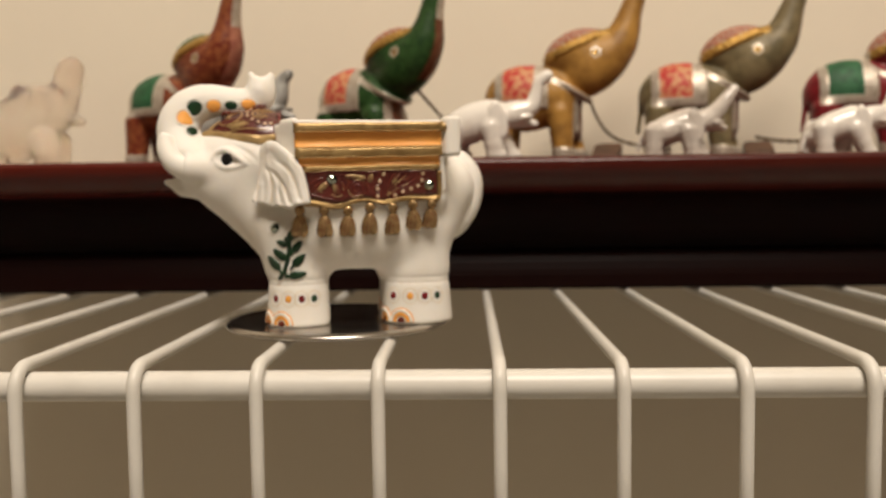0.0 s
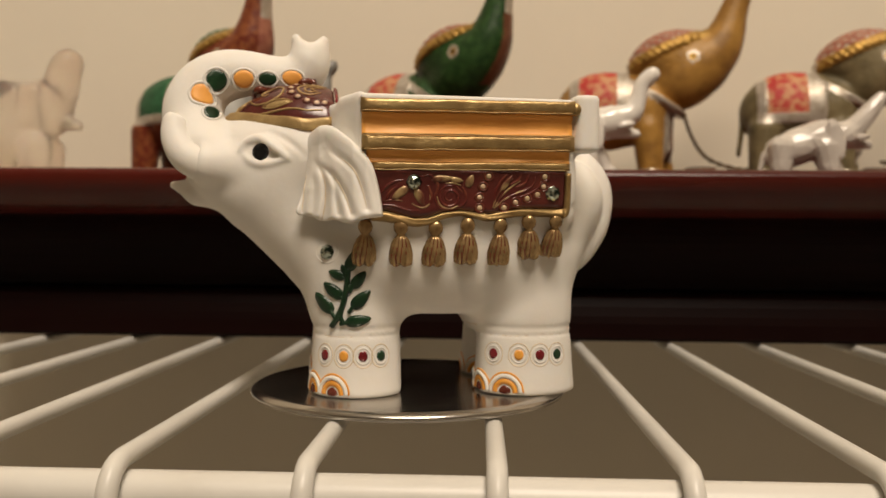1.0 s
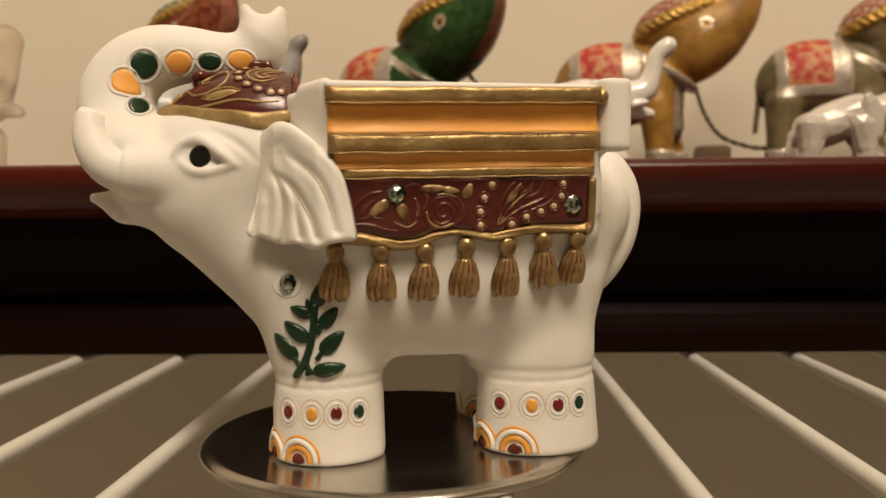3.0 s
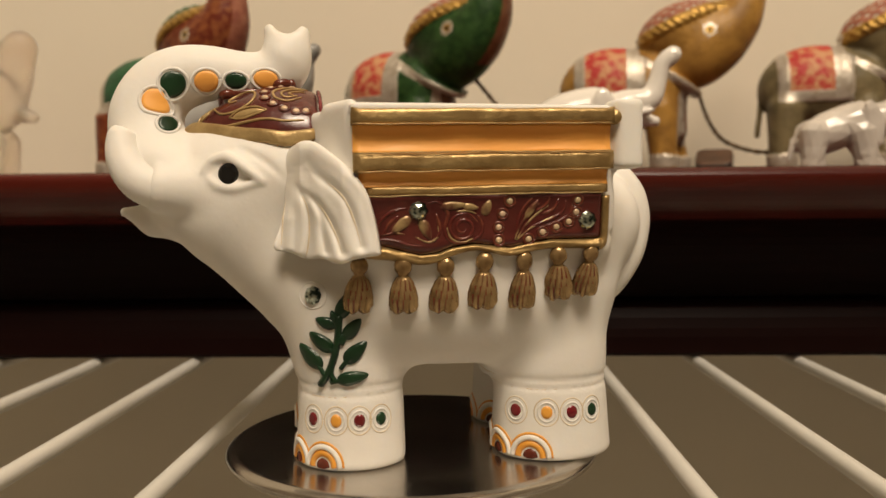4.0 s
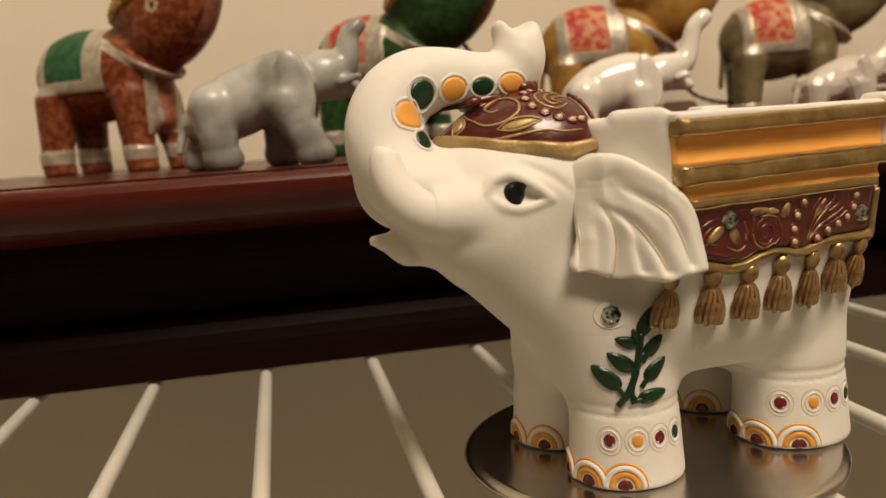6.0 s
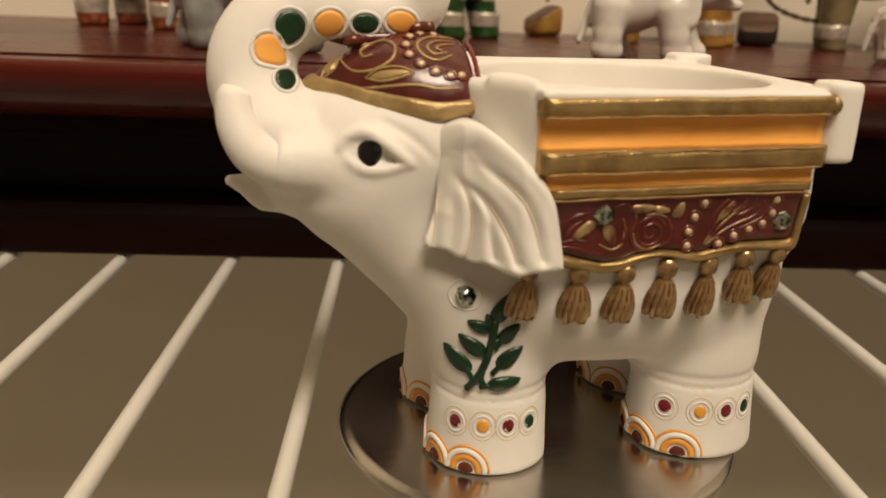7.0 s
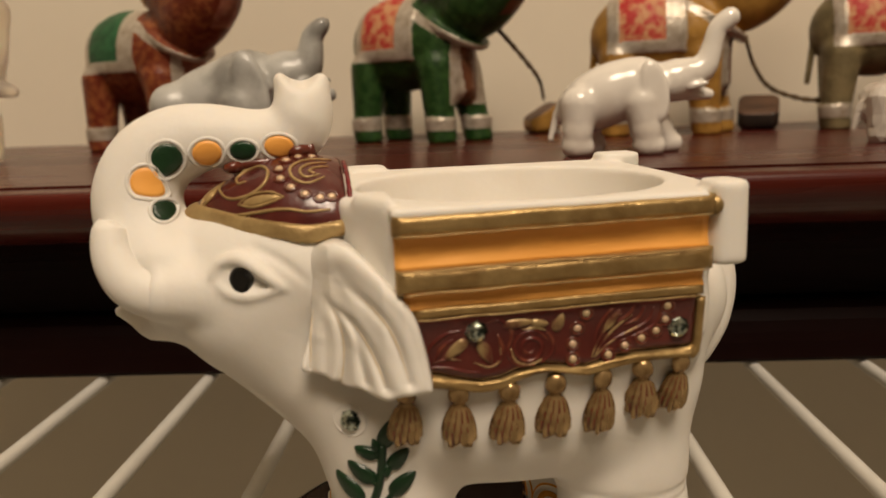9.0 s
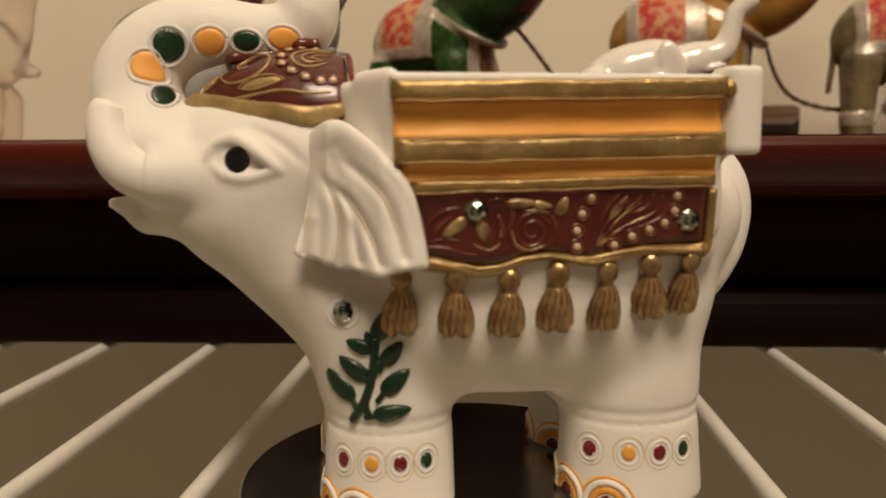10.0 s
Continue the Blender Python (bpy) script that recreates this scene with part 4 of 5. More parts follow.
for (u, w), r, q_, turn, tail, m_, col in (((-36.4, 54.6), 1.75, 1.0, 140, 0.5, ORANGE, "orange"), ((-33.9, 57.1), 1.85, 1.0, 75, 0.2, GREEN, "green"), ((-29.4, 57.5), 1.8, 0.86, 10, 0.0, ORANGE, "orange"),
                                     ((-25.3, 57.6), 1.6, 0.72, 0, 0.0, GREEN, "green"), ((-21.1, 57.9), 1.85, 0.72, -5, 0.0, ORANGE, "orange"), ((-34.6, 51.3), 1.3, 0.85, -25, 0.0, GREEN, "green")):
    petal = piece("painted_petal", dome(elephant, from_side, (u, w), drop_shape(r * 1.06, r * q_ * 1.06, tail), 0.17, 6, 26, base=-0.4, lift=0.05, turn=turn), m_, holder, col + " enamel petal with a white rim")
    ct, st = math.cos(radians(turn)), math.sin(radians(turn))
    rim = []
    for a in np.linspace(0, 2 * math.pi, 21):
        du, dw = drop_shape(r * 1.12, r * q_ * 1.12, tail)(a)
        rim.append((u + du * ct - dw * st, w + du * st + dw * ct))
    piece("petal_rim", stroke(elephant, from_side, rim, 0.26, -0.06, 3), BISQUE, petal)
# Dark tube laid in as the shade of the gap under the trunk loop.
q, nrm = march(elephant, *from_side([(-29.0, 55.2), (-27.4, 55.5), (-25.6, 55.7), (-23.6, 55.9), (-21.6, 56.1), (-20.0, 56.3)]))
piece("gap_shade", tube_mesh(smooth_line((q - nrm * 0.1).tolist(), 5), [0.35 + 0.45 * math.sin(math.pi * i / 25) for i in range(26)], 10), TOE_BROWN, head_cap, "dark red strip standing for the shaded gap between cap and trunk")
for c, l, w, a in (((-18.7, 57.3), 1.6, 0.75, 12), ((-17.6, 57.0), 1.1, 0.8, 70)):
    piece("bow", dome(elephant, from_side, c, leaf_shape(l, w), 0.7, 4, 16, lift=0.1, turn=a), TOE_BROWN, head_cap, "small brown bow under the trunk tip")

# eyes
piece("pupil", dome(elephant, from_side, (-26.0, 44.1), oval(1.38, 1.42), 0.4, 5, 24, lift=0.12), BLACK, holder, "black round pupil")

# sprig of leaves on the near foreleg
sprig = [stroke(elephant, from_side, [(-14.3, 15.7), (-13.2, 17.6), (-12.4, 20.0), (-12.0, 22.6), (-11.8, 25.2)], 0.5, 0.12, 6), stroke(elephant, from_side, [(-12.5, 16.4), (-12.9, 17.2), (-12.8, 18.4)], 0.4, 0.08, 4)]
piece("leaf_stem", join(sprig), GREEN, holder, "green painted stem")
for c, l, w, a in (((-11.1, 26.6), 2.0, 0.85, 66), ((-13.6, 24.2), 1.4, 0.7, 158), ((-10.1, 23.4), 1.7, 0.8, 52), ((-14.2, 21.6), 1.9, 0.85, 140), ((-9.7, 20.2), 2.0, 0.9, 44), ((-15.6, 19.5), 2.1, 0.85, 130), ((-10.1, 16.7), 2.1, 0.85, 10), ((-12.6, 25.2), 0.7, 0.4, 110), ((-11.7, 22.0), 0.9, 0.45, 60)):
    leaf = piece("leaf", dome(elephant, from_side, c, leaf_shape(l * 1.08, w * 1.2), 0.5, 5, 18, turn=a), GREEN, holder)
    away = (math.cos(radians(a)) * l, math.sin(radians(a)) * l)
    piece("leaf_stalk", stroke(elephant, from_side, [c, (c[0] - away[0] * 0.9, c[1] - away[1] * 0.9), (c[0] - away[0] * 1.4, c[1] - away[1] * 1.6)], 0.34, 0.12, 4), GREEN, leaf)

# foot ornaments
def toe(place, u):
    """Brown nail under an orange arch, with a white ridge and a thin orange line round it."""
    piece("toenail", dome(elephant, place, (u, Z0 + 0.75), lambda t: (1.15 * math.cos(t), 1.2 * math.sin(t) if math.sin(t) > 0 else 0.4 * math.sin(t)), 0.22, 4, 16), TOE_BROWN, holder, "dark brown painted toenail")
    for r, m_, thick, up in ((1.75, TOE_ORANGE, 0.52, -0.2), (2.55, BISQUE, 0.4, 0.02), (3.05, TOE_ORANGE, 0.2, -0.06)):
        piece("toenail_arc", stroke(elephant, place, [(u + r * math.cos(b), Z0 + 0.6 + r * 1.08 * math.sin(b)) for b in np.linspace(0.02, math.pi - 0.02, 11)], thick, up, 4, sides=8), m_, holder)


for (cx, cy, rx, ry), dots, toes in zip(LEGS, (((-50, RED_DOT), (-22, TOE_ORANGE), (3, RED_DOT), (27, GREEN)), (), ((-53, RED_DOT), (-20, TOE_ORANGE), (7, RED_DOT), (32, GREEN)), ()),
                                        ((-36, -73, -112), (-84, -128), (-36, -76, -108), (-84, -128))):
    place = round_leg(cx, cy)
    reach = (-100, 96) if cy < 0 else (-170, 20)
    for zz in (15.3, 14.1):
        piece("anklet_line", stroke(elephant, place, [(radians(a) * 8, zz + 0.12 * math.sin(a * 0.05)) for a in np.linspace(*reach, 16)], 0.10, -0.05, 3), WEAR, holder)
    for a, m_ in dots:
        u = radians(a) * 8
        piece("foot_dot", dome(elephant, place, (u, 10.9), oval(0.95, 1.0), 0.22, 4, 16), m_, holder)
        piece("foot_ring", stroke(elephant, place, [(u + 1.8 * math.cos(b), 10.9 + 1.9 * math.sin(b)) for b in np.linspace(0, 2 * math.pi, 17)], 0.1, -0.04, 4), WEAR, holder)
        piece("foot_ring", stroke(elephant, place, [(u + 1.25 * math.cos(b), 10.9 + 1.3 * math.sin(b)) for b in np.linspace(0, 2 * math.pi, 17)], 0.16, -0.04, 4), BISQUE, holder)
    for a in toes:
        toe(place, radians(a) * 8)


# ---- figurines on the ledge ----
def figurine(name, fn, lo, hi, h, mats, rule, where, label, smooth=True, category="figurine", group="elephant figurines on the ledge"):
    v, f = net(fn, lo, hi, h)
    slots = rule(v[f].mean(1)) if rule else None
    ob = new(name, mesh_from(name, v, f, mats, smooth, slots))
    ob.matrix_basis = where
    return tagged(ob, label, category, group)


def turned(p, nod):
    """Places as the head sees them when it looks aside by that many degrees."""
    c, s = math.cos(radians(nod)), math.sin(radians(nod))
    return [38 + (p[0] - 38) * c + p[1] * s, -(p[0] - 38) * s + p[1] * c, p[2]]


def soft_step(v, w):
    return np.clip(0.5 + v / w, 0, 1)


def trunk_line(rise, reach):
    nodes = [(57, 51, 10.2), (62.8, 57.0, 8.4), (66.2, 64, 6.5), (68.6, 71.5, 5.1), (71.4, 79, 4.3), (74.6, 85.2, 3.7), (78.6, 88.8, 3.3), (82.6, 89.6, 3.1), (84.6, 89.2, 2.7)]
    line = smooth_line([(60 + (x - 60) * reach if x > 60 else x, 57 + (z - 57) * rise if z > 57 else z, r) for x, z, r in nodes], 4)
    return [((x, 0, z), r) for x, z, r in line]


def braid_line(x, z):
    return (z - 49.5 - 0.43 * (x - 30)) * 0.92


def tall(p, nod=0.0, rise=1.0, reach=1.0, long=1.0):
    x, y, z = p
    h = turned(p, nod)
    q = [np.where(x < 38, 38 + (x - 38) / long, x), y, z]
    d = smin(ellipsoid(q, (19, 0, 33.0), (20, 12.4, 15.8)), ellipsoid(q, (34, 0, 33.5), (11, 11.4, 13.5)), 5)
    # the cloth lies proud of the back, with a thicker hem
    bx, by = q[0], np.abs(y)
    lay = soft_step(bx - 4.5, 1.0) * soft_step(29.8 - bx, 1.0) * soft_step(z - 27.2, 1.0)
    inner = soft_step(bx - 8.2, 0.8) * soft_step(23.2 - bx, 0.8) * soft_step(z - 31.0, 0.8)
    d = d - 0.55 * lay + 0.3 * inner
    for lx, s, fx in ((8, -1, 6.5), (10, 1, 10), (35.5, -1, 37), (38, 1, 43)):
        d = smin(d, limb(q, (lx, s * 6.2, 25), (fx, s * 7.0, 4), 6.4, 4.6), 2.0)
        cuff = limb(q, (fx, s * 7.0, 8.6), (fx, s * 7.0, 4.2), 5.5, 5.1)
        d = smin(d, smax(cuff, np.abs(z - 6.2) - 2.2, 0.5), 0.5)
        d = smin(d, limb(q, (fx, s * 7.0, 4), (fx + 0.5, s * 7.0, 1.4), 4.7, 5.0), 1.0)
    d = smin(d, limb(q, (38, 0, 30), (41, 0, 18), 8.0, 5.0), 3.0)
    head = smin(ellipsoid(h, (50.5, 0, 47.8), (19.0, 11.2, 13.2), 36), ellipsoid(h, (42.6, 0, 53.6), (15.0, 10.8, 10.0), 24), 3)
    line = braid_line(h[0], z)
    along = h[0] * 0.92 + z * 0.4
    back = soft_step(58.5 - h[0], 1.0)
    head = head - back * (0.7 * soft_step(line + 0.2, 0.8) + soft_step(2.2 - np.abs(line - 1.4), 0.7) * (0.45 + 0.32 * np.sin(along * 2.3 + line * 1.2)))
    head = head - back * soft_step(line - 3.6, 1.0) * 0.3 * np.sin(h[0] * 1.3) * np.sin(y * 1.2 + z)
    d = smin(d, head, 1.6)
    # folded scarf under the chin
    scarf = 34.2 - 0.62 * (h[0] - 44)
    d = smin(d, smax(ellipsoid(h, (41, 0, 40), (14, 11.4, 13), -20), np.abs(z - scarf) - 1.5, 0.8), 0.8)
    d = smin(d, chain(h, trunk_line(rise, reach), 1.2), 2.0)
    d = smin(d, limb(p, (1.0 - 36 * (long - 1), 0, 34), (-1.0 - 36 * (long - 1), 0, 16), 1.3, 1.0), 1.0)
    d = smax(d, -z, 0.6)
    return d


def tall_rule(c, nod=0.0, rise=1.0, reach=1.0, long=1.0):
    x, y, z = c[:, 0], c[:, 1], c[:, 2]
    bx = np.where(x < 38, 38 + (x - 38) / long, x)
    hx, hy, _ = turned([x, y, z], nod)
    head = (z > 34.2 - 0.62 * (hx - 44) + 1.2) & (hx > 28)
    out = np.zeros(len(c), int)
    body = ~head & (z > 12)
    out[body & (bx > 4.5) & (bx < 29.8) & (z > 27.2)] = 2
    out[body & (bx > 8.2) & (bx < 23.2) & (z > 31.0)] = 1
    # pale bib strips over the chest, dark centre
    chest = body & (bx > 33) & (z < 36) & (z > 9)
    edge = np.abs(y) - (2.0 + 0.16 * (z - 10))
    out[chest & (bx > 40.5) & (np.abs(y) < 8)] = 2
    out[chest & (bx > 40.5) & (edge < 0)] = 5
    out[~head & (np.abs(z - 34.2 + 0.62 * (hx - 44)) < 2.2) & (hx > 27)] = 2
    line = braid_line(hx, z)
    out[head & (hx < 59) & (line > -0.8) & (line < 3.6)] = 3
    out[head & (hx < 57) & (line >= 3.6)] = 4
    out[head & (hx < 57) & (line >= 3.6) & (np.sin(hx * 1.3) * np.sin(y * 1.2 + z) < -0.45)] = 2
    out[(np.abs(z - 6.2) < 2.4)] = 2
    # strip down the front of the trunk
    mid = np.array([(a[2], a[0]) for a, r in trunk_line(rise, reach) if a[2] <= 86])
    spine = np.interp(z, mid[:, 0], mid[:, 1])
    front = head & (z > 40) & (hx > spine + 0.8) & (np.abs(hy) < 1.4 + 0.05 * (95 - z)) & (hx > 60)
    out[front] = 2
    out[front & (z < 66)] = 5
    eye = np.hypot(hx - 52.5, z - 52.5)
    side = np.abs(hy) > 5
    out[(eye < 2.6) & side] = 2
    out[(eye < 1.5) & side] = 3
    out[(eye < 0.7) & side] = 6
    return out


SILVER = material("silver_foil_trim", (0.58, 0.53, 0.46), 0.36, metal=0.4, second=(0.40, 0.33, 0.25), grain=380, bump=0.5, bump_scale=900)
GLITTER = material("gold_glitter_braid", (0.55, 0.34, 0.08), 0.35, metal=0.6, second=(0.25, 0.13, 0.03), grain=650, bump=0.9, bump_scale=900)


def cloth(name, a, b, rough=0.55, grain=260):
    return material(name, a, rough, second=b, grain=grain, spec=0.35, bump=0.6, bump_scale=800, rough_vary=0.15, mix=(0.42, 0.62), detail=7)


RED_CLOTH = cloth("red_brocade", (0.46, 0.034, 0.030), (0.58, 0.30, 0.15), 0.55, 330)
GREEN_CLOTH = cloth("green_brocade", (0.012, 0.075, 0.03), (0.03, 0.13, 0.055))
PINK_CLOTH = cloth("rose_brocade", (0.40, 0.16, 0.10), (0.28, 0.09, 0.06))
RUST = cloth("rust_red_silk", (0.15, 0.024, 0.010), (0.27, 0.085, 0.028), 0.42, 420)
BOTTLE = cloth("bottle_green_silk", (0.010, 0.042, 0.008), (0.028, 0.080, 0.018), 0.42, 380)
OCHRE = cloth("ochre_gold_silk", (0.42, 0.225, 0.05), (0.27, 0.135, 0.028), 0.42, 120)
OLIVE = cloth("olive_grey_silk", (0.21, 0.165, 0.085), (0.125, 0.10, 0.05), 0.45, 130)
WINE = cloth("wine_red_silk", (0.22, 0.016, 0.022), (0.15, 0.012, 0.015), 0.32)
BROWN = cloth("brown_silk", (0.13, 0.045, 0.022), (0.19, 0.08, 0.04), 0.32)
LOW, HIGH = (-9, -26, -1), (91, 15, 96)


def stand(x, y, yaw, s=1.0):
    return Matrix.Translation((x, y, TOP)) @ pose(0, 0, 0, 0, 0, yaw) @ Matrix.Diagonal((s, s, s, 1))


def stand_by(px, py, local, yaw, s=1.0):
    """Stands a figure so that its local plan point lies at (px, py)."""
    off = pose(0, 0, 0, 0, 0, yaw) @ Vector((local[0] * s * 0.001, local[1] * s * 0.001, 0))
    return stand(px - off.x, py - off.y, yaw, s)


TALL = ((-0.0990, 0.193, -28, -7, 0.92, 0.90, 0.58, 1.12, RUST, GREEN_CLOTH, GREEN_CLOTH, PINK_CLOTH, "rust red silk-covered elephant figurine with green saddle cloth"),
        (-0.0128, 0.196, -30, -6, 0.95, 0.88, 0.70, 1.0, BOTTLE, RED_CLOTH, PINK_CLOTH, BROWN, "bottle green silk-covered elephant figurine with red saddle cloth"),
        (0.0750, 0.202, -8, -2, 0.94, 1.0, 0.97, 1.0, OCHRE, RED_CLOTH, PINK_CLOTH, BROWN, "ochre gold silk-covered elephant figurine with red saddle cloth"),
        (0.1450, 0.202, -8, -2, 0.94, 1.0, 1.04, 1.0, OLIVE, RED_CLOTH, PINK_CLOTH, BROWN, "olive grey silk-covered elephant figurine with red saddle cloth"),
        (0.2200, 0.203, -8, 0, 0.94, 1.0, 1.0, 1.0, WINE, GREEN_CLOTH, PINK_CLOTH, BROWN, "wine red silk-covered elephant figurine with green saddle cloth"))
for ex, ey, yaw, nod, size, rise, reach, long, base, saddle, crown, under, label in TALL:
    tv, tf = net(lambda p: tall(p, nod, rise, reach, long), LOW, HIGH, 0.68)
    tslots = tall_rule(tv[tf].mean(1), nod, rise, reach, long)
    ob = new("elephant_figurine", mesh_from("elephant_figurine", tv, tf, [base, saddle, SILVER, GLITTER, crown, under, BLACK], True, tslots))
    c, q = math.cos(radians(nod)), math.sin(radians(nod))
    eye = (38 + 14.5 * c + 11 * q, 14.5 * q - 11 * c)
    ob.matrix_basis = stand_by(ex, ey, eye, yaw, size)
    tagged(ob, label, "figurine", "silk elephant figurines on the ledge")


STEADY = ((6, -1, 5.5), (7, 1, 9), (21, -1, 22.5), (22, 1, 28))
STRIDING = ((7, -1, 8.0), (6, 1, 2.5), (21, -1, 26.0), (20, 1, 19))
BENT = [(31, 20.5, 4.0), (35.8, 22.0, 3.0), (37.8, 26.5, 2.3), (39.0, 31.0, 2.1), (42.0, 33.8, 2.3)]
CURLED = [(29.5, 19.5, 4.0), (32.6, 20.4, 3.0), (34.0, 23.6, 2.3), (34.6, 26.8, 1.8), (36.8, 29.0, 1.4)]
POINTED = [(31, 20.5, 4.0), (35, 24.6, 3.3), (38.5, 29.2, 2.7), (41.6, 33.0, 1.9)]


def small(p, gait=STEADY, nose=BENT, hunch=0.0):
    x, y, z = p
    d = smin(ellipsoid(p, (12.8, 0, 13.4 + hunch), (13.2, 6.8, 6.6 + hunch), 24), ellipsoid(p, (21.5, 0, 15.8), (6.6, 6.5, 7.0)), 3)
    for lx, s, fx in gait:
        d = smin(d, limb(p, (lx, s * 3.6, 12.5), ((lx + fx * 2) / 3, s * 4.0, 6), 4.6, 3.6), 1.0)
        d = smin(d, limb(p, ((lx + fx * 2) / 3, s * 4.0, 6), (fx, s * 4.2, 2.6), 3.6, 3.3), 0.8)
        d = smin(d, limb(p, (fx - 0.6, s * 4.2, 2.4), (fx + 1.6, s * 4.2, 2.2), 3.2, 2.7), 0.5)
    d = smin(d, ellipsoid(p, (28.5, 0, 17.4), (5.9, 4.9, 5.0), 20), 1.4)
    d = smin(d, chain(p, [((a, 0, b - 1.9), r) for a, b, r in smooth_line(nose, 3)], 0.8), 1.0)
    d = smin(d, limb(p, (30, 0, 15.2), (37.3, 0, 13.9), 2.7, 1.4), 0.8)
    for s in (-1, 1):
        flap = ellipsoid(p, (23.6, s * 5.4, 15.2), (3.5, 2.7, 7.8), 12)
        d = smin(d, smax(flap, np.abs(np.abs(y) - 6.4 - 0.12 * (22 - x)) - 0.9, 0.4), 0.5)
        d = smin(d, limb(p, (32.5, s * 3.0, 16.0), (36.2, s * 3.6, 16.7), 1.2, 0.6), 0.4)
    d = smin(d, limb(p, (1.0, 0, 10.5), (-0.8, -0.5, 4), 1.1, 0.8), 0.6)
    return smax(d, -z, 0.4)


WHITE_CHINA = material("glazed_white_china", (0.80, 0.76, 0.70), 0.16, second=(0.66, 0.60, 0.53), grain=70, coat=0.6, mix=(0.5, 0.75), bump=0.05)
PEARL = material("pearly_stone", (0.66, 0.61, 0.55), 0.24, second=(0.50, 0.45, 0.40), grain=90, coat=0.3, bump=0.1)
GREY_STONE = material("grey_veined_soapstone", (0.47, 0.47, 0.45), 0.38, second=(0.23, 0.225, 0.21), grain=95, coat=0.3, mix=(0.42, 0.62), detail=9, bump=0.25)
QUARTZ = material("rose_quartz", (0.97, 0.90, 0.82), 0.32, second=(0.92, 0.80, 0.70), grain=60, transmission=0.85, sss=0.3, bump=0.1)


MATS["rose_quartz"].node_tree.nodes["Principled BSDF"].inputs["IOR"].default_value = 1.22


def little(where, mat, label, gait=STEADY, nose=BENT, facets=0.0, hunch=0.0):
    name = "elephant_figurine"
    sv, sf = net(lambda p: small(p, gait, nose, hunch), (-4, -10, -0.6), (46, 10, 38), 0.55)
    ob = new(name, mesh_from(name, sv, sf, [mat], not facets))
    if facets:
        cut = ob.modifiers.new("facets", "DECIMATE")
        cut.ratio = facets
    ob.matrix_basis = where
    return tagged(ob, label, "figurine", "small stone elephant figurines on the ledge")


little(stand(-0.0885, 0.1385, -6, 1.18), GREY_STONE, "grey veined soapstone elephant figurine with raised trunk", STRIDING, CURLED)
little(stand(0.0074, 0.1450, -4, 0.97), WHITE_CHINA, "glossy white china elephant figurine with raised trunk", STEADY, BENT, hunch=0.9)
little(stand(0.0848, 0.157, -2, 0.86), PEARL, "pearly faceted stone elephant figurine with raised trunk", STEADY, POINTED, 0.035)
little(stand(0.1462, 0.155, 0, 0.86), WHITE_CHINA, "white stone elephant figurine with raised trunk", STRIDING, BENT)


def quartz(p):
    x, y, z = p
    d = smin(ellipsoid(p, (14, 0, 18), (14.5, 10, 13.5), 22), rbox(p, (23, 0, 26.5), (8.5, 8, 8.5), 4.0), 3)
    for lx, s in ((6, -1), (8, 1), (28, -1), (27, 1)):
        d = smin(d, limb(p, (lx, s * 5, 12), (lx, s * 5.4, 3), 5.6, 4.8), 3)
    d = smin(d, ellipsoid(p, (30, 0, 25), (8, 7, 9)), 2)
    nose = smooth_line([(31, 27, 7.0), (34.5, 33, 5.4), (36, 39, 4.8), (37.6, 42.4, 4.4)], 4)
    d = smin(d, chain(p, [((a, 0, b), r) for a, b, r in nose], 1.5), 1.5)
    d = smin(d, limb(p, (34, 0, 22), (41, 0, 20), 3.4, 1.8), 1.0)
    for s in (-1, 1):
        d = smin(d, ellipsoid(p, (18, s * 8.0, 26), (5, 1.8, 9.5), -10), 0.8)
    d = smin(d, limb(p, (2, 0, 16), (-3, 0, 10), 3, 1.6), 1.5)
    return smax(d, -z, 0.5)


figurine("elephant_figurine", quartz, (-7, -13, -0.8), (46, 13, 51), 1.1, [QUARTZ], None, stand(-0.1830, 0.180, -3), "cloudy pale rose quartz elephant figurine with raised trunk", group="small stone elephant figurines on the ledge")

# ropes and logs
ROPE = material("twisted_cord", (0.16, 0.10, 0.04), 0.7, second=(0.04, 0.025, 0.012), grain=700, bump=0.8, bump_scale=900)
LOG = material("dark_painted_log", (0.014, 0.009, 0.007), 0.4, second=(0.03, 0.018, 0.012), grain=200, bump=0.4)


LOG_END = material("sawn_log_face", (0.10, 0.045, 0.022), 0.5, second=(0.06, 0.028, 0.015), grain=150, bump=0.3)


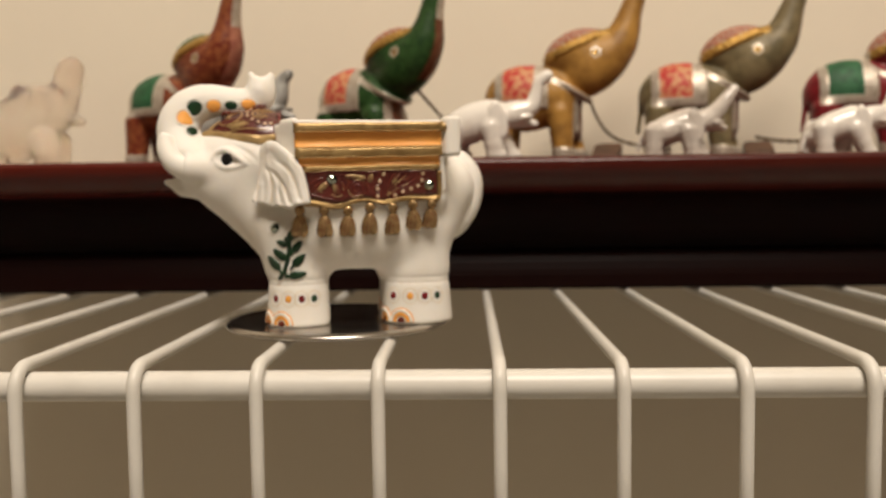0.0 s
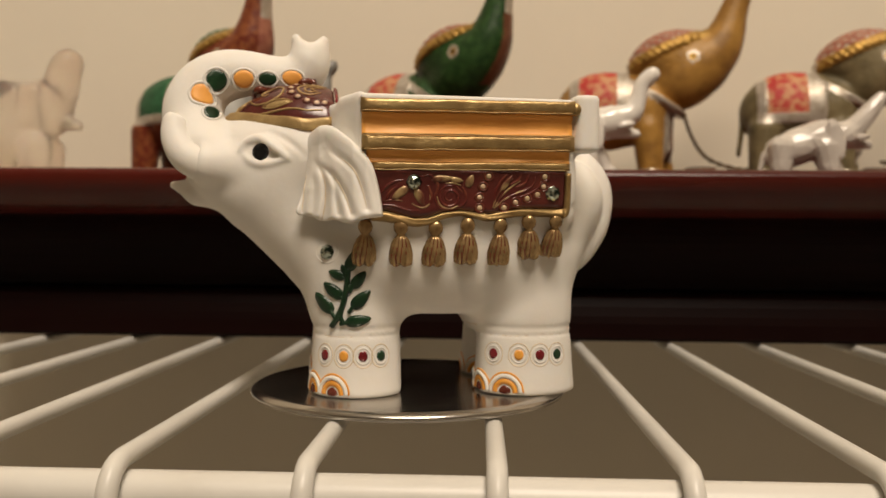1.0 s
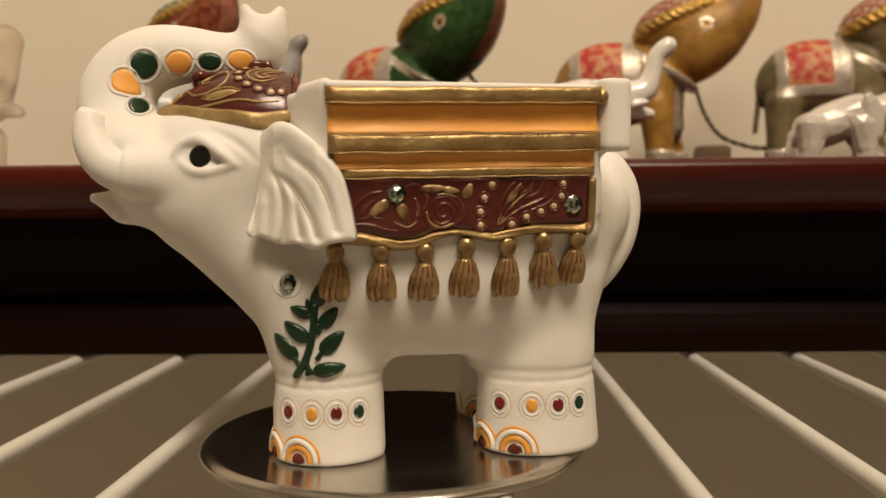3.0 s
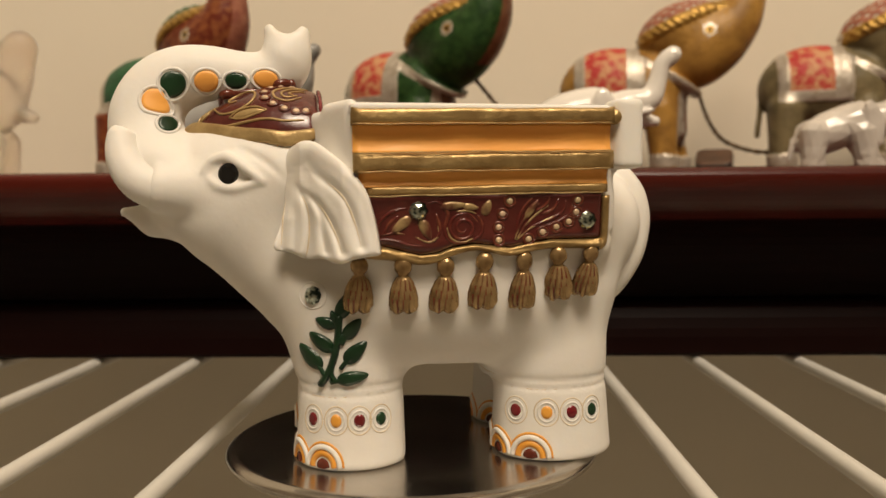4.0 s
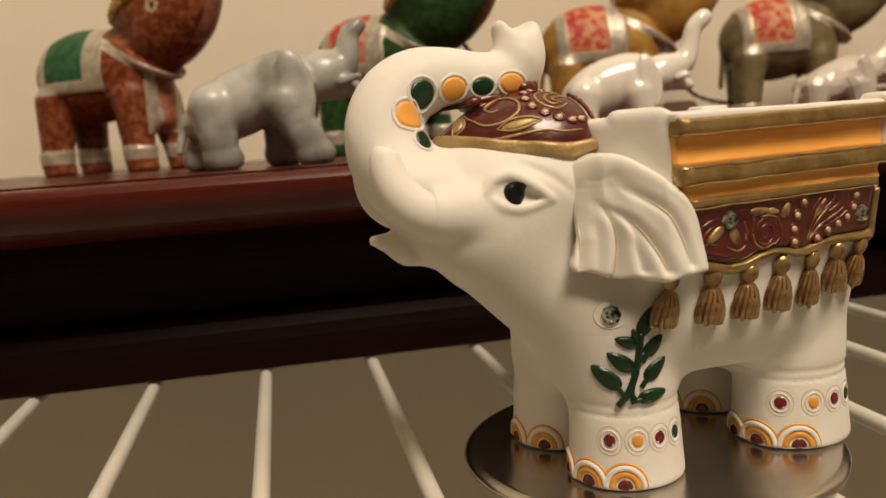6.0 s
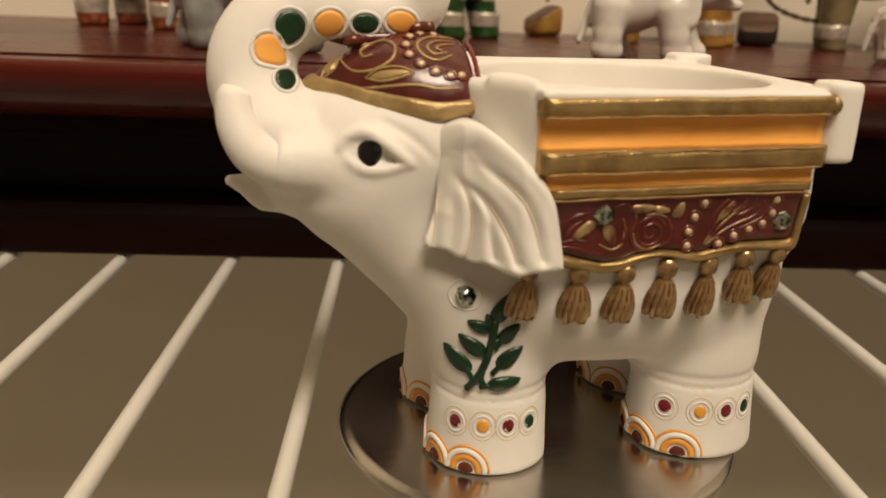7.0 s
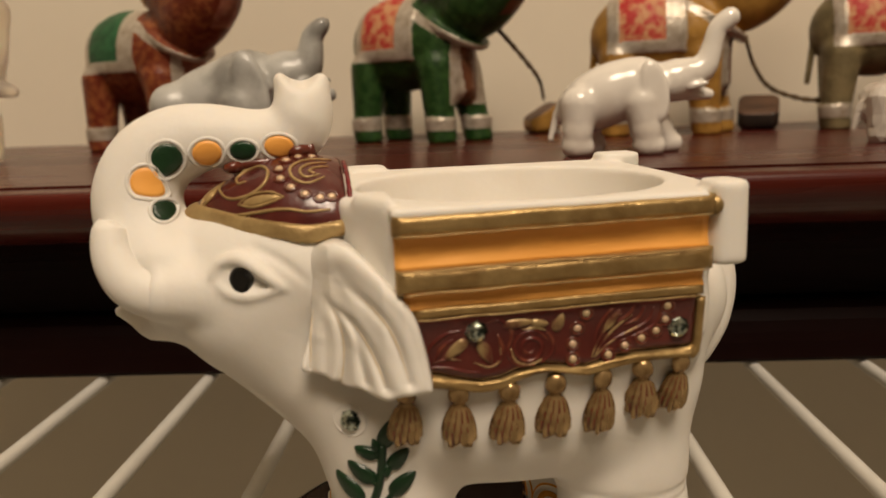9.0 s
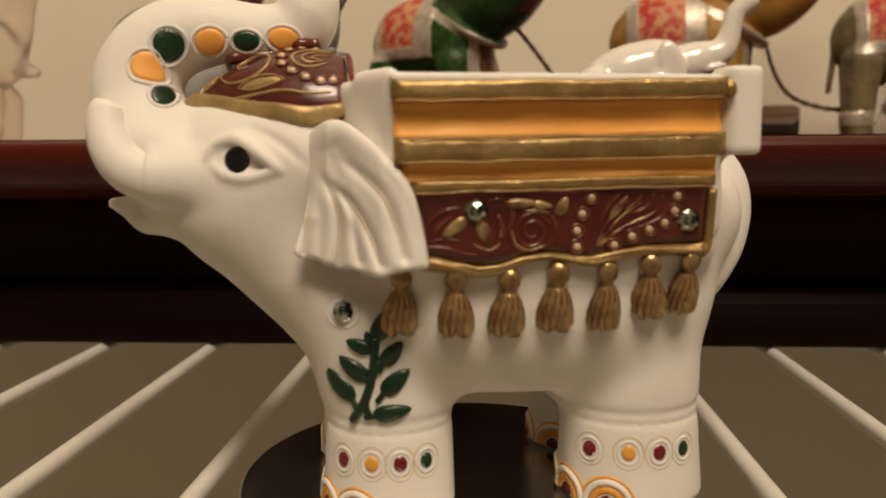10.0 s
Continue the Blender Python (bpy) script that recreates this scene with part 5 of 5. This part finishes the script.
def toy_log(x, y, yaw, size=1.0, skin=LOG, kind="dark wooden"):
    v, f = net(lambda p: smax(smax(rbox(p, (0, 0, 5.6), (5.6, 6.2, 5.6), 2.6), (p[2] - 9.0) * 0.86 + (p[0] - 1.0) * -0.5, 0.5), -p[2], 0.4), (-7, -7.5, -0.6), (7, 7.5, 12.5), 0.5)
    c = v[f].mean(1)
    slots = (((c[:, 2] - 9.0) * 0.86 + (c[:, 0] - 1.0) * -0.5) > -0.35).astype(int)
    ob = new("toy_log", mesh_from("toy_log", v, f, [skin, LOG_END], True, slots))
    ob.matrix_basis = stand(x, y, yaw, size)
    tagged(ob, "small " + kind + " log with a brown sawn face", "log", "logs hauled by the figurines")


def cord(nodes):
    line = np.array(smooth_line(nodes, 12))
    strands = []
    for phase in (0, math.pi):
        turn = np.arange(len(line)) * 0.8 + phase
        strands.append(tube_mesh(line + 0.00042 * np.stack([np.zeros(len(line)), np.cos(turn), np.sin(turn)], 1), 0.00052, 6))
    v, f = join(strands)
    tagged(new("cord", mesh_from("cord", v, f, [ROPE], scale=1.0)), "thin twisted brown cord hanging between elephant figurines", "cord", "cords between the figurines")


toy_log(0.0135, 0.246, 15, 1.0, OCHRE, "golden brown")
toy_log(0.0840, 0.226, 70, 1.05)
toy_log(0.1540, 0.226, 80, 1.05)
cord([(-0.0040, 0.206, 0.0815), (0.0030, 0.212, 0.0740), (0.0105, 0.224, 0.0655), (0.0135, 0.238, 0.0585)])
cord([(0.0735, 0.209, 0.0750), (0.0780, 0.214, 0.0670), (0.0850, 0.219, 0.0600), (0.0955, 0.219, 0.0560), (0.1060, 0.216, 0.0552)])
cord([(0.1490, 0.216, 0.0585), (0.1600, 0.219, 0.0570), (0.1720, 0.219, 0.0565), (0.1860, 0.216, 0.0575)])

# canvas on the wall above the figurines
CANVAS = material("pale_canvas", (0.62, 0.54, 0.43), 0.8, grain=40, bump=0.3, bump_scale=700)
picture = tagged(new("canvas_picture"), "plain pale stretched canvas hanging on the cream wall", "picture")
for nm, x0, x1, y0, y1, z0, z1 in (("canvas", -0.115, 0.42, WALL_Y - 0.009, WALL_Y - 0.001, 0.1685, 0.52),):
    v = [(x, y, z) for x in (x0, x1) for y in (y0, y1) for z in (z0, z1)]
    f = [(0, 1, 3, 2), (4, 6, 7, 5), (0, 4, 5, 1), (2, 3, 7, 6), (0, 2, 6, 4), (1, 5, 7, 3)]
    me = mesh_from(nm, v, f, [CANVAS], smooth=False, scale=1.0)
    part(nm, me, picture)
